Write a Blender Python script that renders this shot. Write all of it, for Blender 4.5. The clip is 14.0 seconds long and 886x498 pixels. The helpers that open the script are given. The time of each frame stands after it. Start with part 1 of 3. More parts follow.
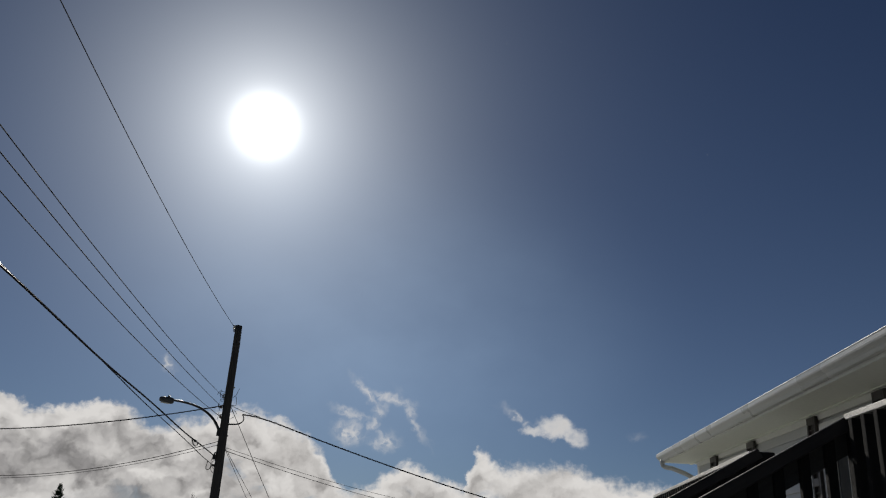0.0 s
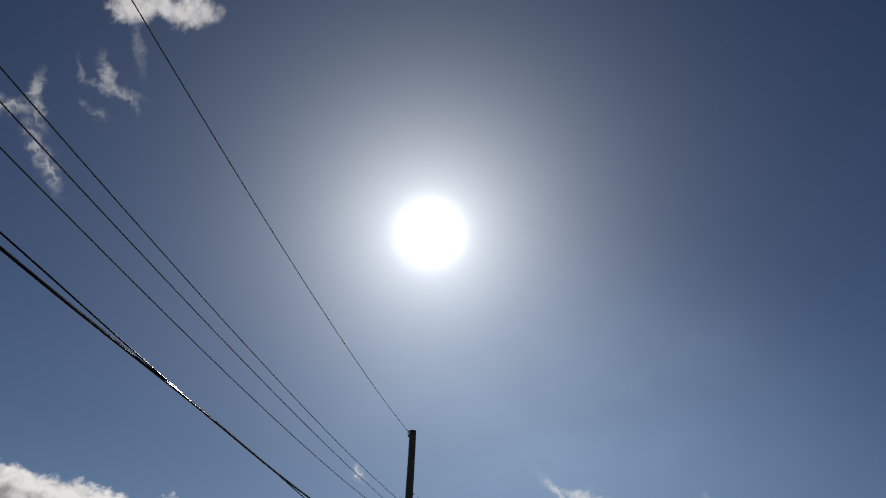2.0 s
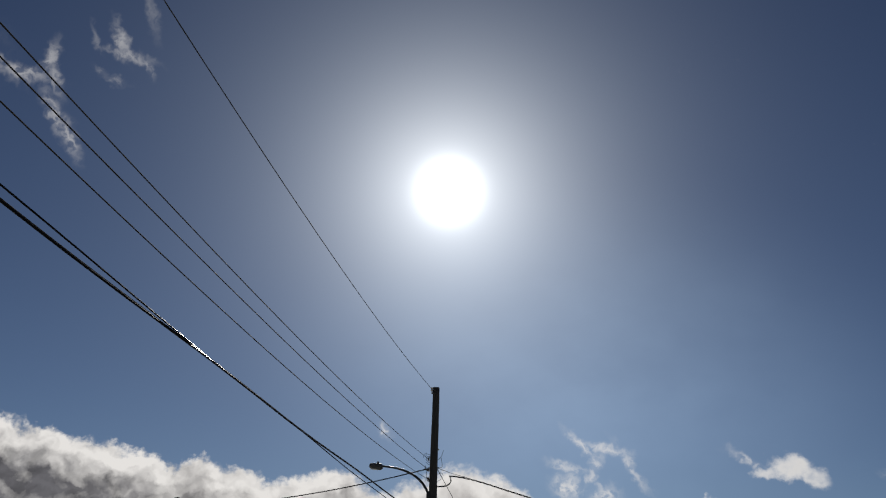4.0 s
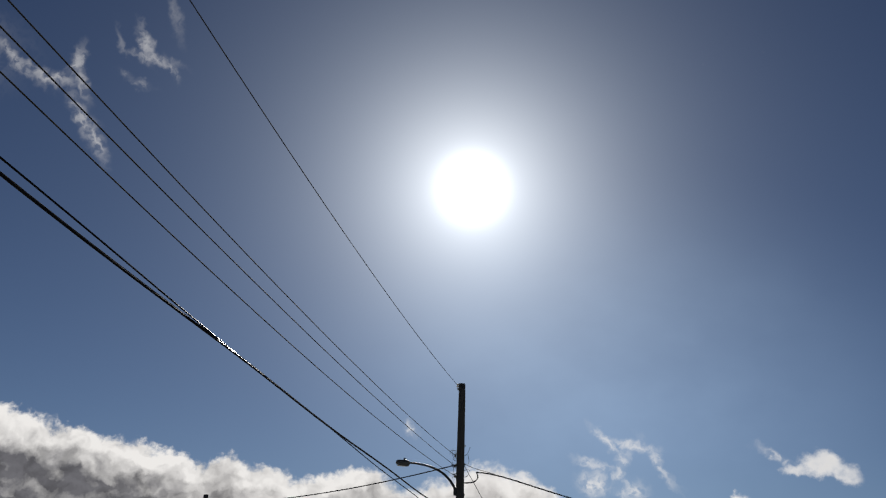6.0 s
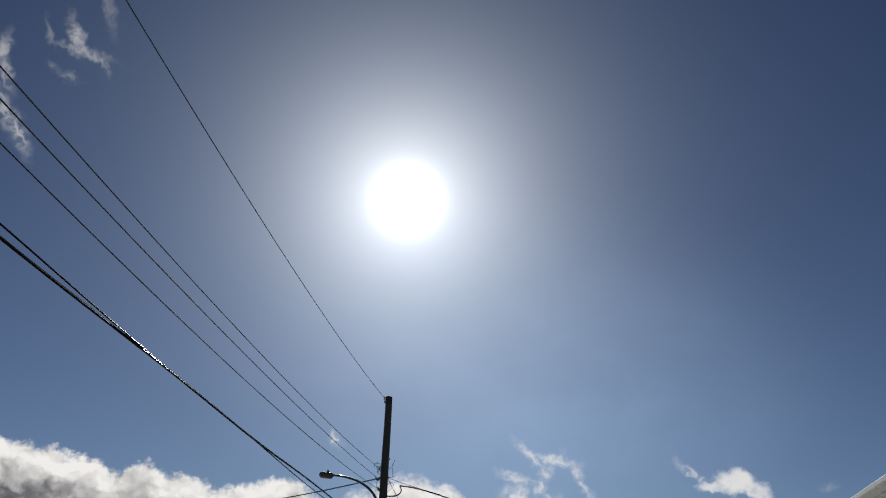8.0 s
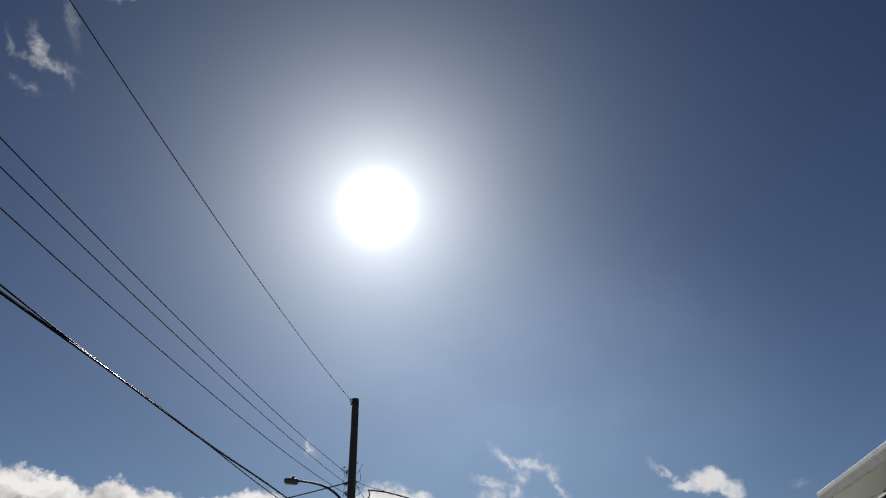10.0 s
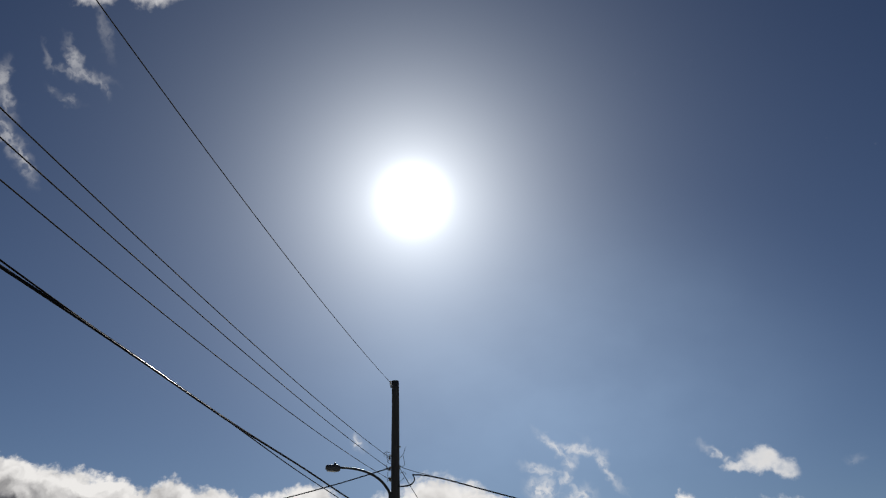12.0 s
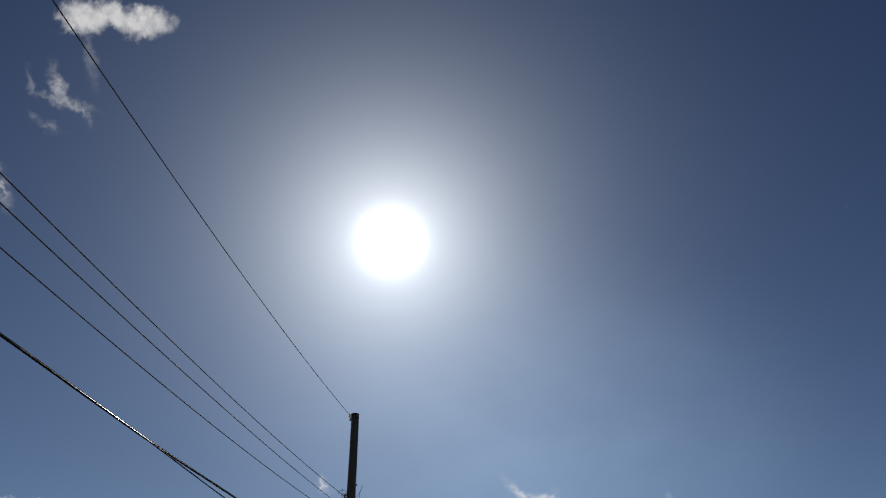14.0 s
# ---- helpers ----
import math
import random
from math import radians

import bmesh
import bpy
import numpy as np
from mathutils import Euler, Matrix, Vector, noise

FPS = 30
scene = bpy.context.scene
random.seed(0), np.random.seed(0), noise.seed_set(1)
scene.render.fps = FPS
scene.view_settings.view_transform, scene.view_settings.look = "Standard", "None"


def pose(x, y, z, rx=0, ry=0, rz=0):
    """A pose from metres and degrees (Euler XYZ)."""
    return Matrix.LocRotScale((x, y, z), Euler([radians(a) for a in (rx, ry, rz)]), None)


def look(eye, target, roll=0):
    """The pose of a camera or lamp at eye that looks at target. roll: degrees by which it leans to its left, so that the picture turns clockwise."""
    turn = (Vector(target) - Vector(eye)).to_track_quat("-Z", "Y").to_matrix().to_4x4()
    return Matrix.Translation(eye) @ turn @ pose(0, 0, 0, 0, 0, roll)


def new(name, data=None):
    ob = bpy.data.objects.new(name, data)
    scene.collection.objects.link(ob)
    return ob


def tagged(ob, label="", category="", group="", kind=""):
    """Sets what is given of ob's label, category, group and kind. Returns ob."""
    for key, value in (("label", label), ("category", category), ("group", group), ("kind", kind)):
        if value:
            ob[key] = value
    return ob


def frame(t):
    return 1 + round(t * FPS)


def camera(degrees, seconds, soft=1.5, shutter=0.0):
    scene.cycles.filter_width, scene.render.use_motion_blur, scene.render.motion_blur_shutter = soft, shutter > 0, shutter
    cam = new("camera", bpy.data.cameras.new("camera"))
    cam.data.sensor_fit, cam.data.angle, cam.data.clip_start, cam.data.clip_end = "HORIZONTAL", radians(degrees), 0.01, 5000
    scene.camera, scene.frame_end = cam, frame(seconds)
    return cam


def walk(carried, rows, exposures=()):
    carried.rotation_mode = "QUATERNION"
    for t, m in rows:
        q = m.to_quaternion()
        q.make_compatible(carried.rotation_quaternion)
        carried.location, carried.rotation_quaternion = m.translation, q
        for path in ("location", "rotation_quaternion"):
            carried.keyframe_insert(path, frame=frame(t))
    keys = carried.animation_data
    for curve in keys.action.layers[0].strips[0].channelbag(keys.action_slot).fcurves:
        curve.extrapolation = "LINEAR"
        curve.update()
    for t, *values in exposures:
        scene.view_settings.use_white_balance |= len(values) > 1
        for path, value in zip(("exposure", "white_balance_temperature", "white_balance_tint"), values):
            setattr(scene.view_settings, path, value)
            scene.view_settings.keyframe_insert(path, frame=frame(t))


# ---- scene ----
# Camera: hand-held phone at eye height, looking up past a street pole towards the sun.
cam = camera(57.5, 14.0, soft=1.15)
# seconds, place in metres, then heading (left +), tilt and lean in degrees
PATH = [
    (0.0, 0.000, 0.000, 1.567, -14.22, 20.40, 3.17),
    (0.5, 0.301, 0.062, 1.572, -13.12, 20.14, 1.77),
    (1.0, 0.445, 0.107, 1.597, -9.19, 20.55, 1.24),
    (1.5, 0.404, 0.257, 1.622, -4.77, 24.59, 1.82),
    (2.0, 0.345, 0.191, 1.623, -0.93, 26.50, 2.43),
    (2.5, 0.422, 0.216, 1.613, 1.31, 26.13, 1.95),
    (3.0, 0.331, 0.210, 1.620, 1.28, 24.62, 2.28),
    (3.5, 0.374, 0.188, 1.629, 0.39, 23.67, 1.73),
    (6.0, 0.344, 0.297, 1.601, 2.34, 23.28, 1.75),
    (6.5, 0.350, 0.260, 1.573, 2.52, 23.77, 2.23),
    (7.0, 0.362, 0.141, 1.598, 0.14, 24.17, 2.49),
    (7.5, 0.362, 0.180, 1.612, -1.80, 24.33, 1.80),
    (8.0, 0.342, 0.123, 1.620, -2.86, 24.24, 1.88),
    (8.5, 0.382, 0.196, 1.618, -3.61, 23.56, 1.54),
    (11.0, 0.724, 1.489, 1.556, -5.05, 25.35, -1.07),
    (11.5, 0.730, 1.777, 1.543, -2.04, 21.81, -2.37),
    (11.6, 0.714, 1.887, 1.570, -2.29, 21.25, -1.98),
    (12.0, 0.775, 2.282, 1.571, -2.12, 24.06, -1.71),
    (12.5, 0.736, 2.696, 1.602, -1.16, 25.67, -4.11),
    (13.0, 0.831, 3.207, 1.603, -1.83, 24.28, -3.23),
    (13.2, 0.855, 3.394, 1.604, -1.94, 23.46, -2.32),
    (13.5, 0.967, 3.673, 1.615, -1.56, 23.11, -0.66),
    (14.0, 1.054, 3.868, 1.677, -4.00, 27.10, -0.11),
]


def cam_row(t, x, y, z, head, tilt, lean):
    h, p = radians(head), radians(tilt)
    way = Vector((-math.sin(h) * math.cos(p), math.cos(h) * math.cos(p), math.sin(p)))
    eye = Vector((x, y, z))
    return t, look(eye, eye + way, lean)


# the phone meters darker while the bright house front is in view
EXPOSURE = -0.7
METER = [(0.0, -0.28, 6650), (0.5, -0.02, 6650), (1.0, 0.08, 6675), (2.0, -0.12, 6600), (3.0, -0.0, 6600), (3.5, -0.11, 6650), (5.9, 0.02, 6600), (8.5, 0.06, 6590), (11.1, 0.02, 6575),
         (11.5, 0.07, 6575), (12.0, 0.02, 6575), (12.5, -0.05, 6560), (13.0, -0.02, 6560), (13.5, 0.07, 6550), (14.0, -0.06, 6490)]
walk(cam, [cam_row(*r) for r in PATH], [(t, EXPOSURE + e, k, 10.0) for t, e, k in METER])

# ---- light ----
SUN_AZ, SUN_EL = -0.16, 27.6          # degrees: clockwise from +y, above the horizon
SUN_WAY = Vector((math.sin(radians(SUN_AZ)) * math.cos(radians(SUN_EL)), math.cos(radians(SUN_AZ)) * math.cos(radians(SUN_EL)), math.sin(radians(SUN_EL))))
sun = new("sun", bpy.data.lights.new("sun", "SUN"))
sun.data.energy, sun.data.angle, sun.data.color = 5.0, radians(0.55), (1.0, 0.95, 0.88)
sun.matrix_basis = look(SUN_WAY * 60, (0, 0, 0))


class Nodes:
    """Short forms for wiring one node tree."""

    def __init__(self, tree):
        self.tree = tree

    def add(self, kind, ins=None, **props):
        n = self.tree.nodes.new(kind)
        for k, v in props.items():
            setattr(n, k, v)
        for k, v in (ins or {}).items():
            if isinstance(v, bpy.types.NodeSocket):
                self.tree.links.new(v, n.inputs[k])
            else:
                n.inputs[k].default_value = v
        return n

    def m(self, op, a, b=0.0, c=0.0, clamp=False):
        return self.add("ShaderNodeMath", {0: a, 1: b, 2: c}, operation=op, use_clamp=clamp).outputs[0]

    def v(self, op, a, b=(0, 0, 0), out=0):
        return self.add("ShaderNodeVectorMath", {0: a, 1: b}, operation=op).outputs[out]

    def ramp(self, x, a, b, lo=0.0, hi=1.0, smooth=True):
        return self.add("ShaderNodeMapRange", {0: x, 1: a, 2: b, 3: lo, 4: hi},
                        interpolation_type="SMOOTHSTEP" if smooth else "LINEAR").outputs[0]

    def noise(self, vec, scale, detail=6.0, rough=0.55, out=0, **kw):
        return self.add("ShaderNodeTexNoise", {"Vector": vec, "Scale": scale, "Detail": detail, "Roughness": rough, **kw}).outputs[out]

    def mix(self, f, a, b, blend="MIX"):
        n = self.add("ShaderNodeMix", {0: f, 6: a, 7: b}, data_type="RGBA", blend_type=blend)
        return n.outputs[2]


# Upper edge of the cloud bank over the horizon: azimuth, elevation in degrees.
BANK_TOP = [(-50, 10.2), (-36, 10.2), (-29, 9.95), (-26.3, 9.35), (-24.9, 8.75), (-23.2, 9.05), (-20.2, 8.4), (-18, 7.85), (-16.4, 8.3), (-14.2, 7.95), (-12, 7.4),
            (-9.2, 7.85), (-6.9, 8.3), (-5.2, 7.2), (-3.4, 6.9), (-1.2, 8.0), (1.3, 8.5), (3.6, 8.2), (5.3, 7.4), (6.8, 5.7), (8.3, 3.4), (10.2, 4.4), (12.6, 5.8), (14.8, 5.0),
            (16.5, 4.2), (17.1, 6.9), (18.7, 6.2), (21.0, 6.0), (23.6, 6.15), (26.8, 5.1), (31, 4.4), (50, 4.8)]
# Single clouds: azimuth, elevation, half width, half height (degrees), tilt, density.
SMALL = [(22.9, 8.3, 1.7, 0.80, -8, 1.0), (24.0, 7.9, 1.3, 0.75, -30, 0.9), (21.2, 8.1, 1.3, 0.42, 4, 0.75),
         (-21.9, 39.8, 2.6, 1.1, 8, 0.85), (-24.1, 39.7, 2.2, 0.9, -6, 0.8), (-26.2, 39.0, 2.2, 1.2, 14, 0.85), (-37.5, 37.6, 2.8, 1.5, 0, 0.75)]
WISPS = [(9.4, 10.0, 1.1, 0.22, -42, 1.15), (11.1, 9.75, 1.1, 0.28, -8, 1.15), (12.8, 8.5, 1.4, 0.24, -56, 1.0), (8.4, 8.5, 1.0, 0.28, -15, 1.05), (8.4, 7.2, 0.75, 0.6, 0, 1.35),
         (10.2, 8.2, 1.1, 0.28, 58, 1.1), (10.9, 6.9, 0.7, 0.5, 0, 1.25), (20.2, 8.75, 1.0, 0.20, -30, 0.95), (-4.2, 10.7, 0.5, 0.26, -52, 1.2), (28.2, 7.9, 0.4, 0.25, 0, 0.4),
         (-35.0, 31.0, 1.6, 0.30, -24, 0.8), (-32.7, 30.6, 1.5, 0.36, 2, 0.9), (-31.4, 31.9, 0.9, 0.34, 74, 0.85), (-30.6, 31.0, 1.0, 0.3, -62, 0.75),
         (-30.0, 28.7, 1.3, 0.42, -48, 0.85), (-28.8, 27.6, 1.1, 0.42, -56, 0.9), (-26.9, 34.3, 1.0, 0.30, -58, 0.85), (-26.0, 33.5, 1.4, 0.24, -2, 0.75),
         (-24.6, 33.2, 0.7, 0.22, -45, 0.65), (-27.0, 31.9, 0.8, 0.22, -10, 0.6), (-28.6, 34.0, 0.8, 0.2, -50, 0.45), (-25.2, 36.8, 1.4, 0.3, -62, 0.4), (-45, 31, 6, 2, 0, 0.8)]


def make_sky():
    world = bpy.data.worlds.new("sky")
    scene.world = world
    world.use_nodes = True
    tree = world.node_tree
    tree.nodes.clear()
    n = Nodes(tree)
    way = n.add("ShaderNodeTexCoord").outputs["Generated"]
    way = n.v("NORMALIZE", way)
    sky = n.add("ShaderNodeTexSky", sky_type="NISHITA", sun_disc=False, sun_elevation=radians(SUN_EL), sun_rotation=radians(SUN_AZ),
                altitude=50.0, air_density=0.85, dust_density=SKY_DUST, ozone_density=SKY_OZONE)
    tree.links.new(way, sky.inputs[0])
    base = n.v("MULTIPLY", sky.outputs[0], tuple(SKY_STRENGTH * c for c in SKY_TINT))
    # bright aureole round the sun, with camera bloom painted into the sky colour
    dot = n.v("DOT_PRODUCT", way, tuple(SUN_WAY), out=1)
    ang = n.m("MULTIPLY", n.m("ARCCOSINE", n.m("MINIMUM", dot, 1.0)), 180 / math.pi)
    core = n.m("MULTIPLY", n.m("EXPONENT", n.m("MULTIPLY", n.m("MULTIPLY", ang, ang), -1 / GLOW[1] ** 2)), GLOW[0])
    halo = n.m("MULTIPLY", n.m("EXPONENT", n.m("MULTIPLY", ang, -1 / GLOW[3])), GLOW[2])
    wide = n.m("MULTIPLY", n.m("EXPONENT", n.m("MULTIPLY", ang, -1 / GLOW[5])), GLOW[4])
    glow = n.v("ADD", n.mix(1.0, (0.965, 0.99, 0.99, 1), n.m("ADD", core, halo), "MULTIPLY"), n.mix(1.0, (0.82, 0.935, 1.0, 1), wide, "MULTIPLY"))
    # azimuth and elevation in degrees
    sep = n.add("ShaderNodeSeparateXYZ", {0: way})
    az = n.m("MULTIPLY", n.m("ARCTAN2", sep.outputs[0], sep.outputs[1]), 180 / math.pi)
    el = n.m("MULTIPLY", n.m("ARCSINE", sep.outputs[2]), 180 / math.pi)
    # pale haze low over the ground
    low = n.m("MULTIPLY", n.m("EXPONENT", n.m("MULTIPLY", n.m("MAXIMUM", el, 0.0), -1 / HAZE[1])), HAZE[0])
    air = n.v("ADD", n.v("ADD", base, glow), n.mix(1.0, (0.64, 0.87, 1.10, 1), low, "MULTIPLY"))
    # lopsided sun glare painted into the sky as a soft patch, too even to have an edge
    mp = n.add("ShaderNodeMapping", {"Vector": n.add("ShaderNodeCombineXYZ", {0: az, 1: el, 2: 0.0}).outputs[0],
                                     "Location": (SIDE_GLOW[0], SIDE_GLOW[1], 0), "Scale": (SIDE_GLOW[2], SIDE_GLOW[3], 1)}, vector_type="TEXTURE")
    thin = n.ramp(n.v("LENGTH", mp.outputs[0], out=1), 1.0, 0.0, 0.0, SIDE_GLOW[4])
    thin = n.m("MULTIPLY", thin, n.ramp(n.noise(mp.outputs[0], 2.2, 4.0, 0.55), 0.2, 0.8, 0.75, 1.25))
    air = n.v("ADD", air, n.mix(1.0, (0.65, 0.89, 1.13, 1), thin, "MULTIPLY"))
    flat = n.add("ShaderNodeCombineXYZ", {0: az, 1: el, 2: 0.0}).outputs[0]

    def stirred(*steps):
        """The map of the sky, stirred by noise: (scale, detail, roughness, reach in degrees)."""
        out = flat
        for scale, detail, rough, reach in steps:
            d = n.v("SCALE", n.v("SUBTRACT", n.noise(flat, scale, detail, rough, out=1), (0.5, 0.5, 0.5)))
            d.node.inputs[3].default_value = reach
            out = n.v("ADD", out, d)
        return out

    def field(rows, vec, outer=1.5, inner=0.25):
        total = None
        for a, e, w, h, tilt, amount in rows:
            mp = n.add("ShaderNodeMapping", {"Vector": vec, "Location": (a, e, 0), "Rotation": (0, 0, radians(tilt)), "Scale": (w, h, 1)}, vector_type="TEXTURE")
            one = n.ramp(n.v("LENGTH", mp.outputs[0], out=1), outer, inner, 0.0, amount)
            total = one if total is None else n.m("MAXIMUM", total, one)
        return total

    # the bank: depth in degrees under its billowing upper edge
    heap = stirred((0.45, 3.0, 0.5, 1.9), (1.5, 5.0, 0.6, 0.75))
    at = n.add("ShaderNodeSeparateXYZ", {0: heap})
    edge = n.add("ShaderNodeValToRGB", {0: n.ramp(at.outputs[0], -50.0, 50.0, smooth=False)})
    stops = edge.color_ramp.elements
    for i, (a, e) in enumerate(BANK_TOP):
        stop = stops[0] if i == 0 else (stops[len(stops) - 1] if i == len(BANK_TOP) - 1 else stops.new((a + 50) / 100))
        stop.position = (a + 50) / 100
        stop.color = (e / 12, e / 12, e / 12, 1)
    depth = n.m("SUBTRACT", n.m("MULTIPLY", edge.outputs[0], 12.0), at.outputs[1])
    # rounded heads on two scales, and how they face the light above

    def heads(vec):
        return n.m("ADD", n.m("MULTIPLY", n.noise(vec, 0.5, 1.0, 0.4), 1.6), n.m("MULTIPLY", n.noise(vec, 1.4, 2.0, 0.45), 0.6))

    head = heads(heap)
    relief = n.m("SUBTRACT", head, heads(n.v("ADD", heap, (0.12, 0.42, 0.0))))
    fringe = n.m("MULTIPLY", n.m("SUBTRACT", n.noise(flat, 2.6, 5.0, 0.62), 0.5), 0.9)
    body = n.m("ADD", n.m("ADD", depth, n.m("MULTIPLY", n.m("SUBTRACT", head, 1.1), 0.8)), fringe)
    a_bank = n.m("DIVIDE", n.m("ADD", body, 0.12), n.ramp(az, -14.0, -2.0, 0.62, 1.05), clamp=True)
    a_bank = n.ramp(a_bank, 0.0, 1.0)
    # rifts of blue low in the bank
    rift = n.noise(n.v("MULTIPLY", heap, (0.55, 1.0, 1.0)), 0.33, 4.0, 0.55)
    rift = n.m("MULTIPLY", n.ramp(rift, 0.53, 0.68), n.m("MULTIPLY", n.ramp(depth, 1.6, 3.0), n.ramp(az, -12.0, 2.0)))
    a_bank = n.m("MULTIPLY", a_bank, n.m("SUBTRACT", 1.0, n.m("MULTIPLY", rift, 0.85)))
    # single small clouds
    puff = stirred((0.6, 4.0, 0.58, 1.5), (2.2, 4.0, 0.6, 0.5))
    single = n.m("ADD", field(SMALL, puff), n.m("MULTIPLY", n.m("SUBTRACT", n.noise(flat, 1.1, 5.0, 0.55), 0.5), 1.0))
    a_small = n.ramp(single, 0.2, 1.1, 0.0, 0.9)
    # torn shreds: bright threads in a thin veil
    torn = stirred((0.7, 3.0, 0.5, 1.2), (1.8, 3.0, 0.5, 0.75))
    thread = n.noise(torn, 0.9, 3.0, 0.5)
    thread = n.ramp(n.m("ABSOLUTE", n.m("SUBTRACT", thread, 0.5)), 0.16, 0.0)
    veil = field(WISPS, torn, 2.3, 0.0)
    a_wisp = n.m("MULTIPLY", n.m("POWER", veil, 1.5), n.m("ADD", n.m("MULTIPLY", thread, 0.40), 0.10))
    alpha = n.m("MAXIMUM", n.m("MAXIMUM", a_bank, a_small), a_wisp)
    alpha = n.m("MULTIPLY", alpha, n.ramp(el, -1.0, 0.5))
    # rims open to the sun are white; what lies under more cloud is grey, and the thick left of the bank greyest
    soft_fold = n.noise(n.v("MULTIPLY", heap, (0.6, 1.0, 1.0)), 0.42, 3.0, 0.5)
    sunk = n.m("MINIMUM", depth, n.ramp(az, -26.0, -14.0, 3.4, 2.05))
    under = n.m("ADD", sunk, n.m("MULTIPLY", n.m("SUBTRACT", soft_fold, 0.5), n.ramp(az, -26.0, -14.0, 4.0, 6.0)))
    shade = n.m("SUBTRACT", n.ramp(under, 0.3, 3.2), n.m("MULTIPLY", relief, 0.9), clamp=True)
    belly = n.mix(n.ramp(az, -26.0, -12.0), (*CLOUD_BELLY, 1), (*CLOUD_THIN, 1))
    belly = n.mix(n.ramp(az, -5.0, 5.0), belly, (*CLOUD_FAIR, 1))
    belly = n.mix(1.0, belly, n.ramp(n.noise(heap, 0.8, 3.0, 0.5), 0.3, 0.7, 0.78, 1.35), "MULTIPLY")
    lit = n.mix(shade, (*CLOUD_LIT, 1), belly)
    far_lit = n.mix(n.ramp(single, 0.55, 1.6, 0.0, 0.3), (*CLOUD_LIT, 1), (*CLOUD_THIN, 1))
    lit = n.mix(n.ramp(n.m("SUBTRACT", a_bank, n.m("MAXIMUM", a_small, a_wisp)), -0.1, 0.1), far_lit, lit)
    full = n.mix(alpha, air, lit)
    bg = n.add("ShaderNodeBackground", {0: full, 1: 1.0})
    n.add("ShaderNodeOutputWorld", {0: bg.outputs[0]})


SKY_STRENGTH, SKY_DUST, SKY_OZONE = 0.055, 0.25, 4.0
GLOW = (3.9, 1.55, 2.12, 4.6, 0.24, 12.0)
SKY_TINT = (0.33, 0.455, 0.66)
HAZE = (0.25, 13.0)
SIDE_GLOW = (9.0, 14.0, 25.0, 16.0, 0.21)
CLOUD_LIT, CLOUD_BELLY, CLOUD_THIN, CLOUD_FAIR = (1.34, 1.32, 1.30), (0.18, 0.18, 0.20), (0.47, 0.46, 0.465), (0.72, 0.70, 0.69)
make_sky()

# ---- materials ----


def material(name, colour, rough=0.6, metal=0.0, vary=0.25, grain=(8.0, 60.0), bump=0.15, stretch=(1, 1, 1), second=None, spec=0.5, each=0.0):
    """A surface with colour variation at two scales and fine relief. each: how far single pieces differ in tone."""
    mat = bpy.data.materials.new(name)
    mat.use_nodes = True
    tree = mat.node_tree
    tree.nodes.clear()
    n = Nodes(tree)
    co = n.add("ShaderNodeTexCoord").outputs["Object"]
    mp = n.add("ShaderNodeMapping", {"Vector": co, "Scale": stretch}).outputs[0]
    big = n.noise(mp, grain[0], 4.0, 0.55)
    small = n.noise(mp, grain[1], 6.0, 0.6)
    dark = tuple(c * (1 - vary) for c in colour)
    light = tuple(min(c * (1 + vary), 0.95) for c in (second or colour))
    f = n.m("ADD", n.m("MULTIPLY", n.ramp(big, 0.3, 0.7), 0.55), n.m("MULTIPLY", n.ramp(small, 0.3, 0.7), 0.45))
    col = n.mix(f, (*dark, 1), (*light, 1))
    if each:
        rnd = n.add("ShaderNodeObjectInfo").outputs["Random"]
        col = n.mix(1.0, col, n.m("ADD", n.m("MULTIPLY", rnd, each), 1 - each / 2), "MULTIPLY")
    bp = n.add("ShaderNodeBump", {"Strength": bump, "Distance": 0.01, "Height": small}).outputs[0]
    r = n.ramp(big, 0.2, 0.8, max(rough - 0.1, 0.03), min(rough + 0.1, 1.0))
    bsdf = n.add("ShaderNodeBsdfPrincipled", {"Base Color": col, "Roughness": r, "Metallic": metal, "Normal": bp, "Specular IOR Level": spec})
    n.add("ShaderNodeOutputMaterial", {0: bsdf.outputs[0]})
    return mat


def glass_material(name):
    mat = bpy.data.materials.new(name)
    mat.use_nodes = True
    b = mat.node_tree.nodes["Principled BSDF"]
    b.inputs["Base Color"].default_value = (0.03, 0.035, 0.04, 1)
    b.inputs["Roughness"].default_value = 0.04
    b.inputs["Specular IOR Level"].default_value = 0.8
    return mat


POLE_WOOD = material("weathered_pole_wood", (0.032, 0.031, 0.030), 0.85, vary=0.35, grain=(3, 40), stretch=(6, 6, 0.35), bump=0.5)
STEEL = material("galvanised_steel", (0.22, 0.225, 0.23), 0.5, 0.7, 0.15, (10, 90), 0.05)
DARK_STEEL = material("painted_steel", (0.022, 0.024, 0.026), 0.5, 0.0, 0.2, (10, 80), 0.05, spec=0.25)
LAMP_GREY = material("lamp_housing_paint", (0.035, 0.037, 0.04), 0.5, 0.0, 0.12, (8, 70), 0.03)
LENS = material("lamp_lens", (0.14, 0.145, 0.15), 0.2, 0.0, 0.1, (10, 60), 0.02)
CABLE = material("black_cable_sheath", (0.008, 0.008, 0.009), 0.29, 0.0, 0.25, (4, 60), 0.03, spec=0.004)
BARE_WIRE = material("weathered_conductor", (0.022, 0.021, 0.020), 0.85, 0.0, 0.2, (3, 50), 0.05, spec=0.15)
CERAMIC = material("glazed_insulator", (0.62, 0.60, 0.55), 0.18, 0.0, 0.1, (8, 60), 0.02)
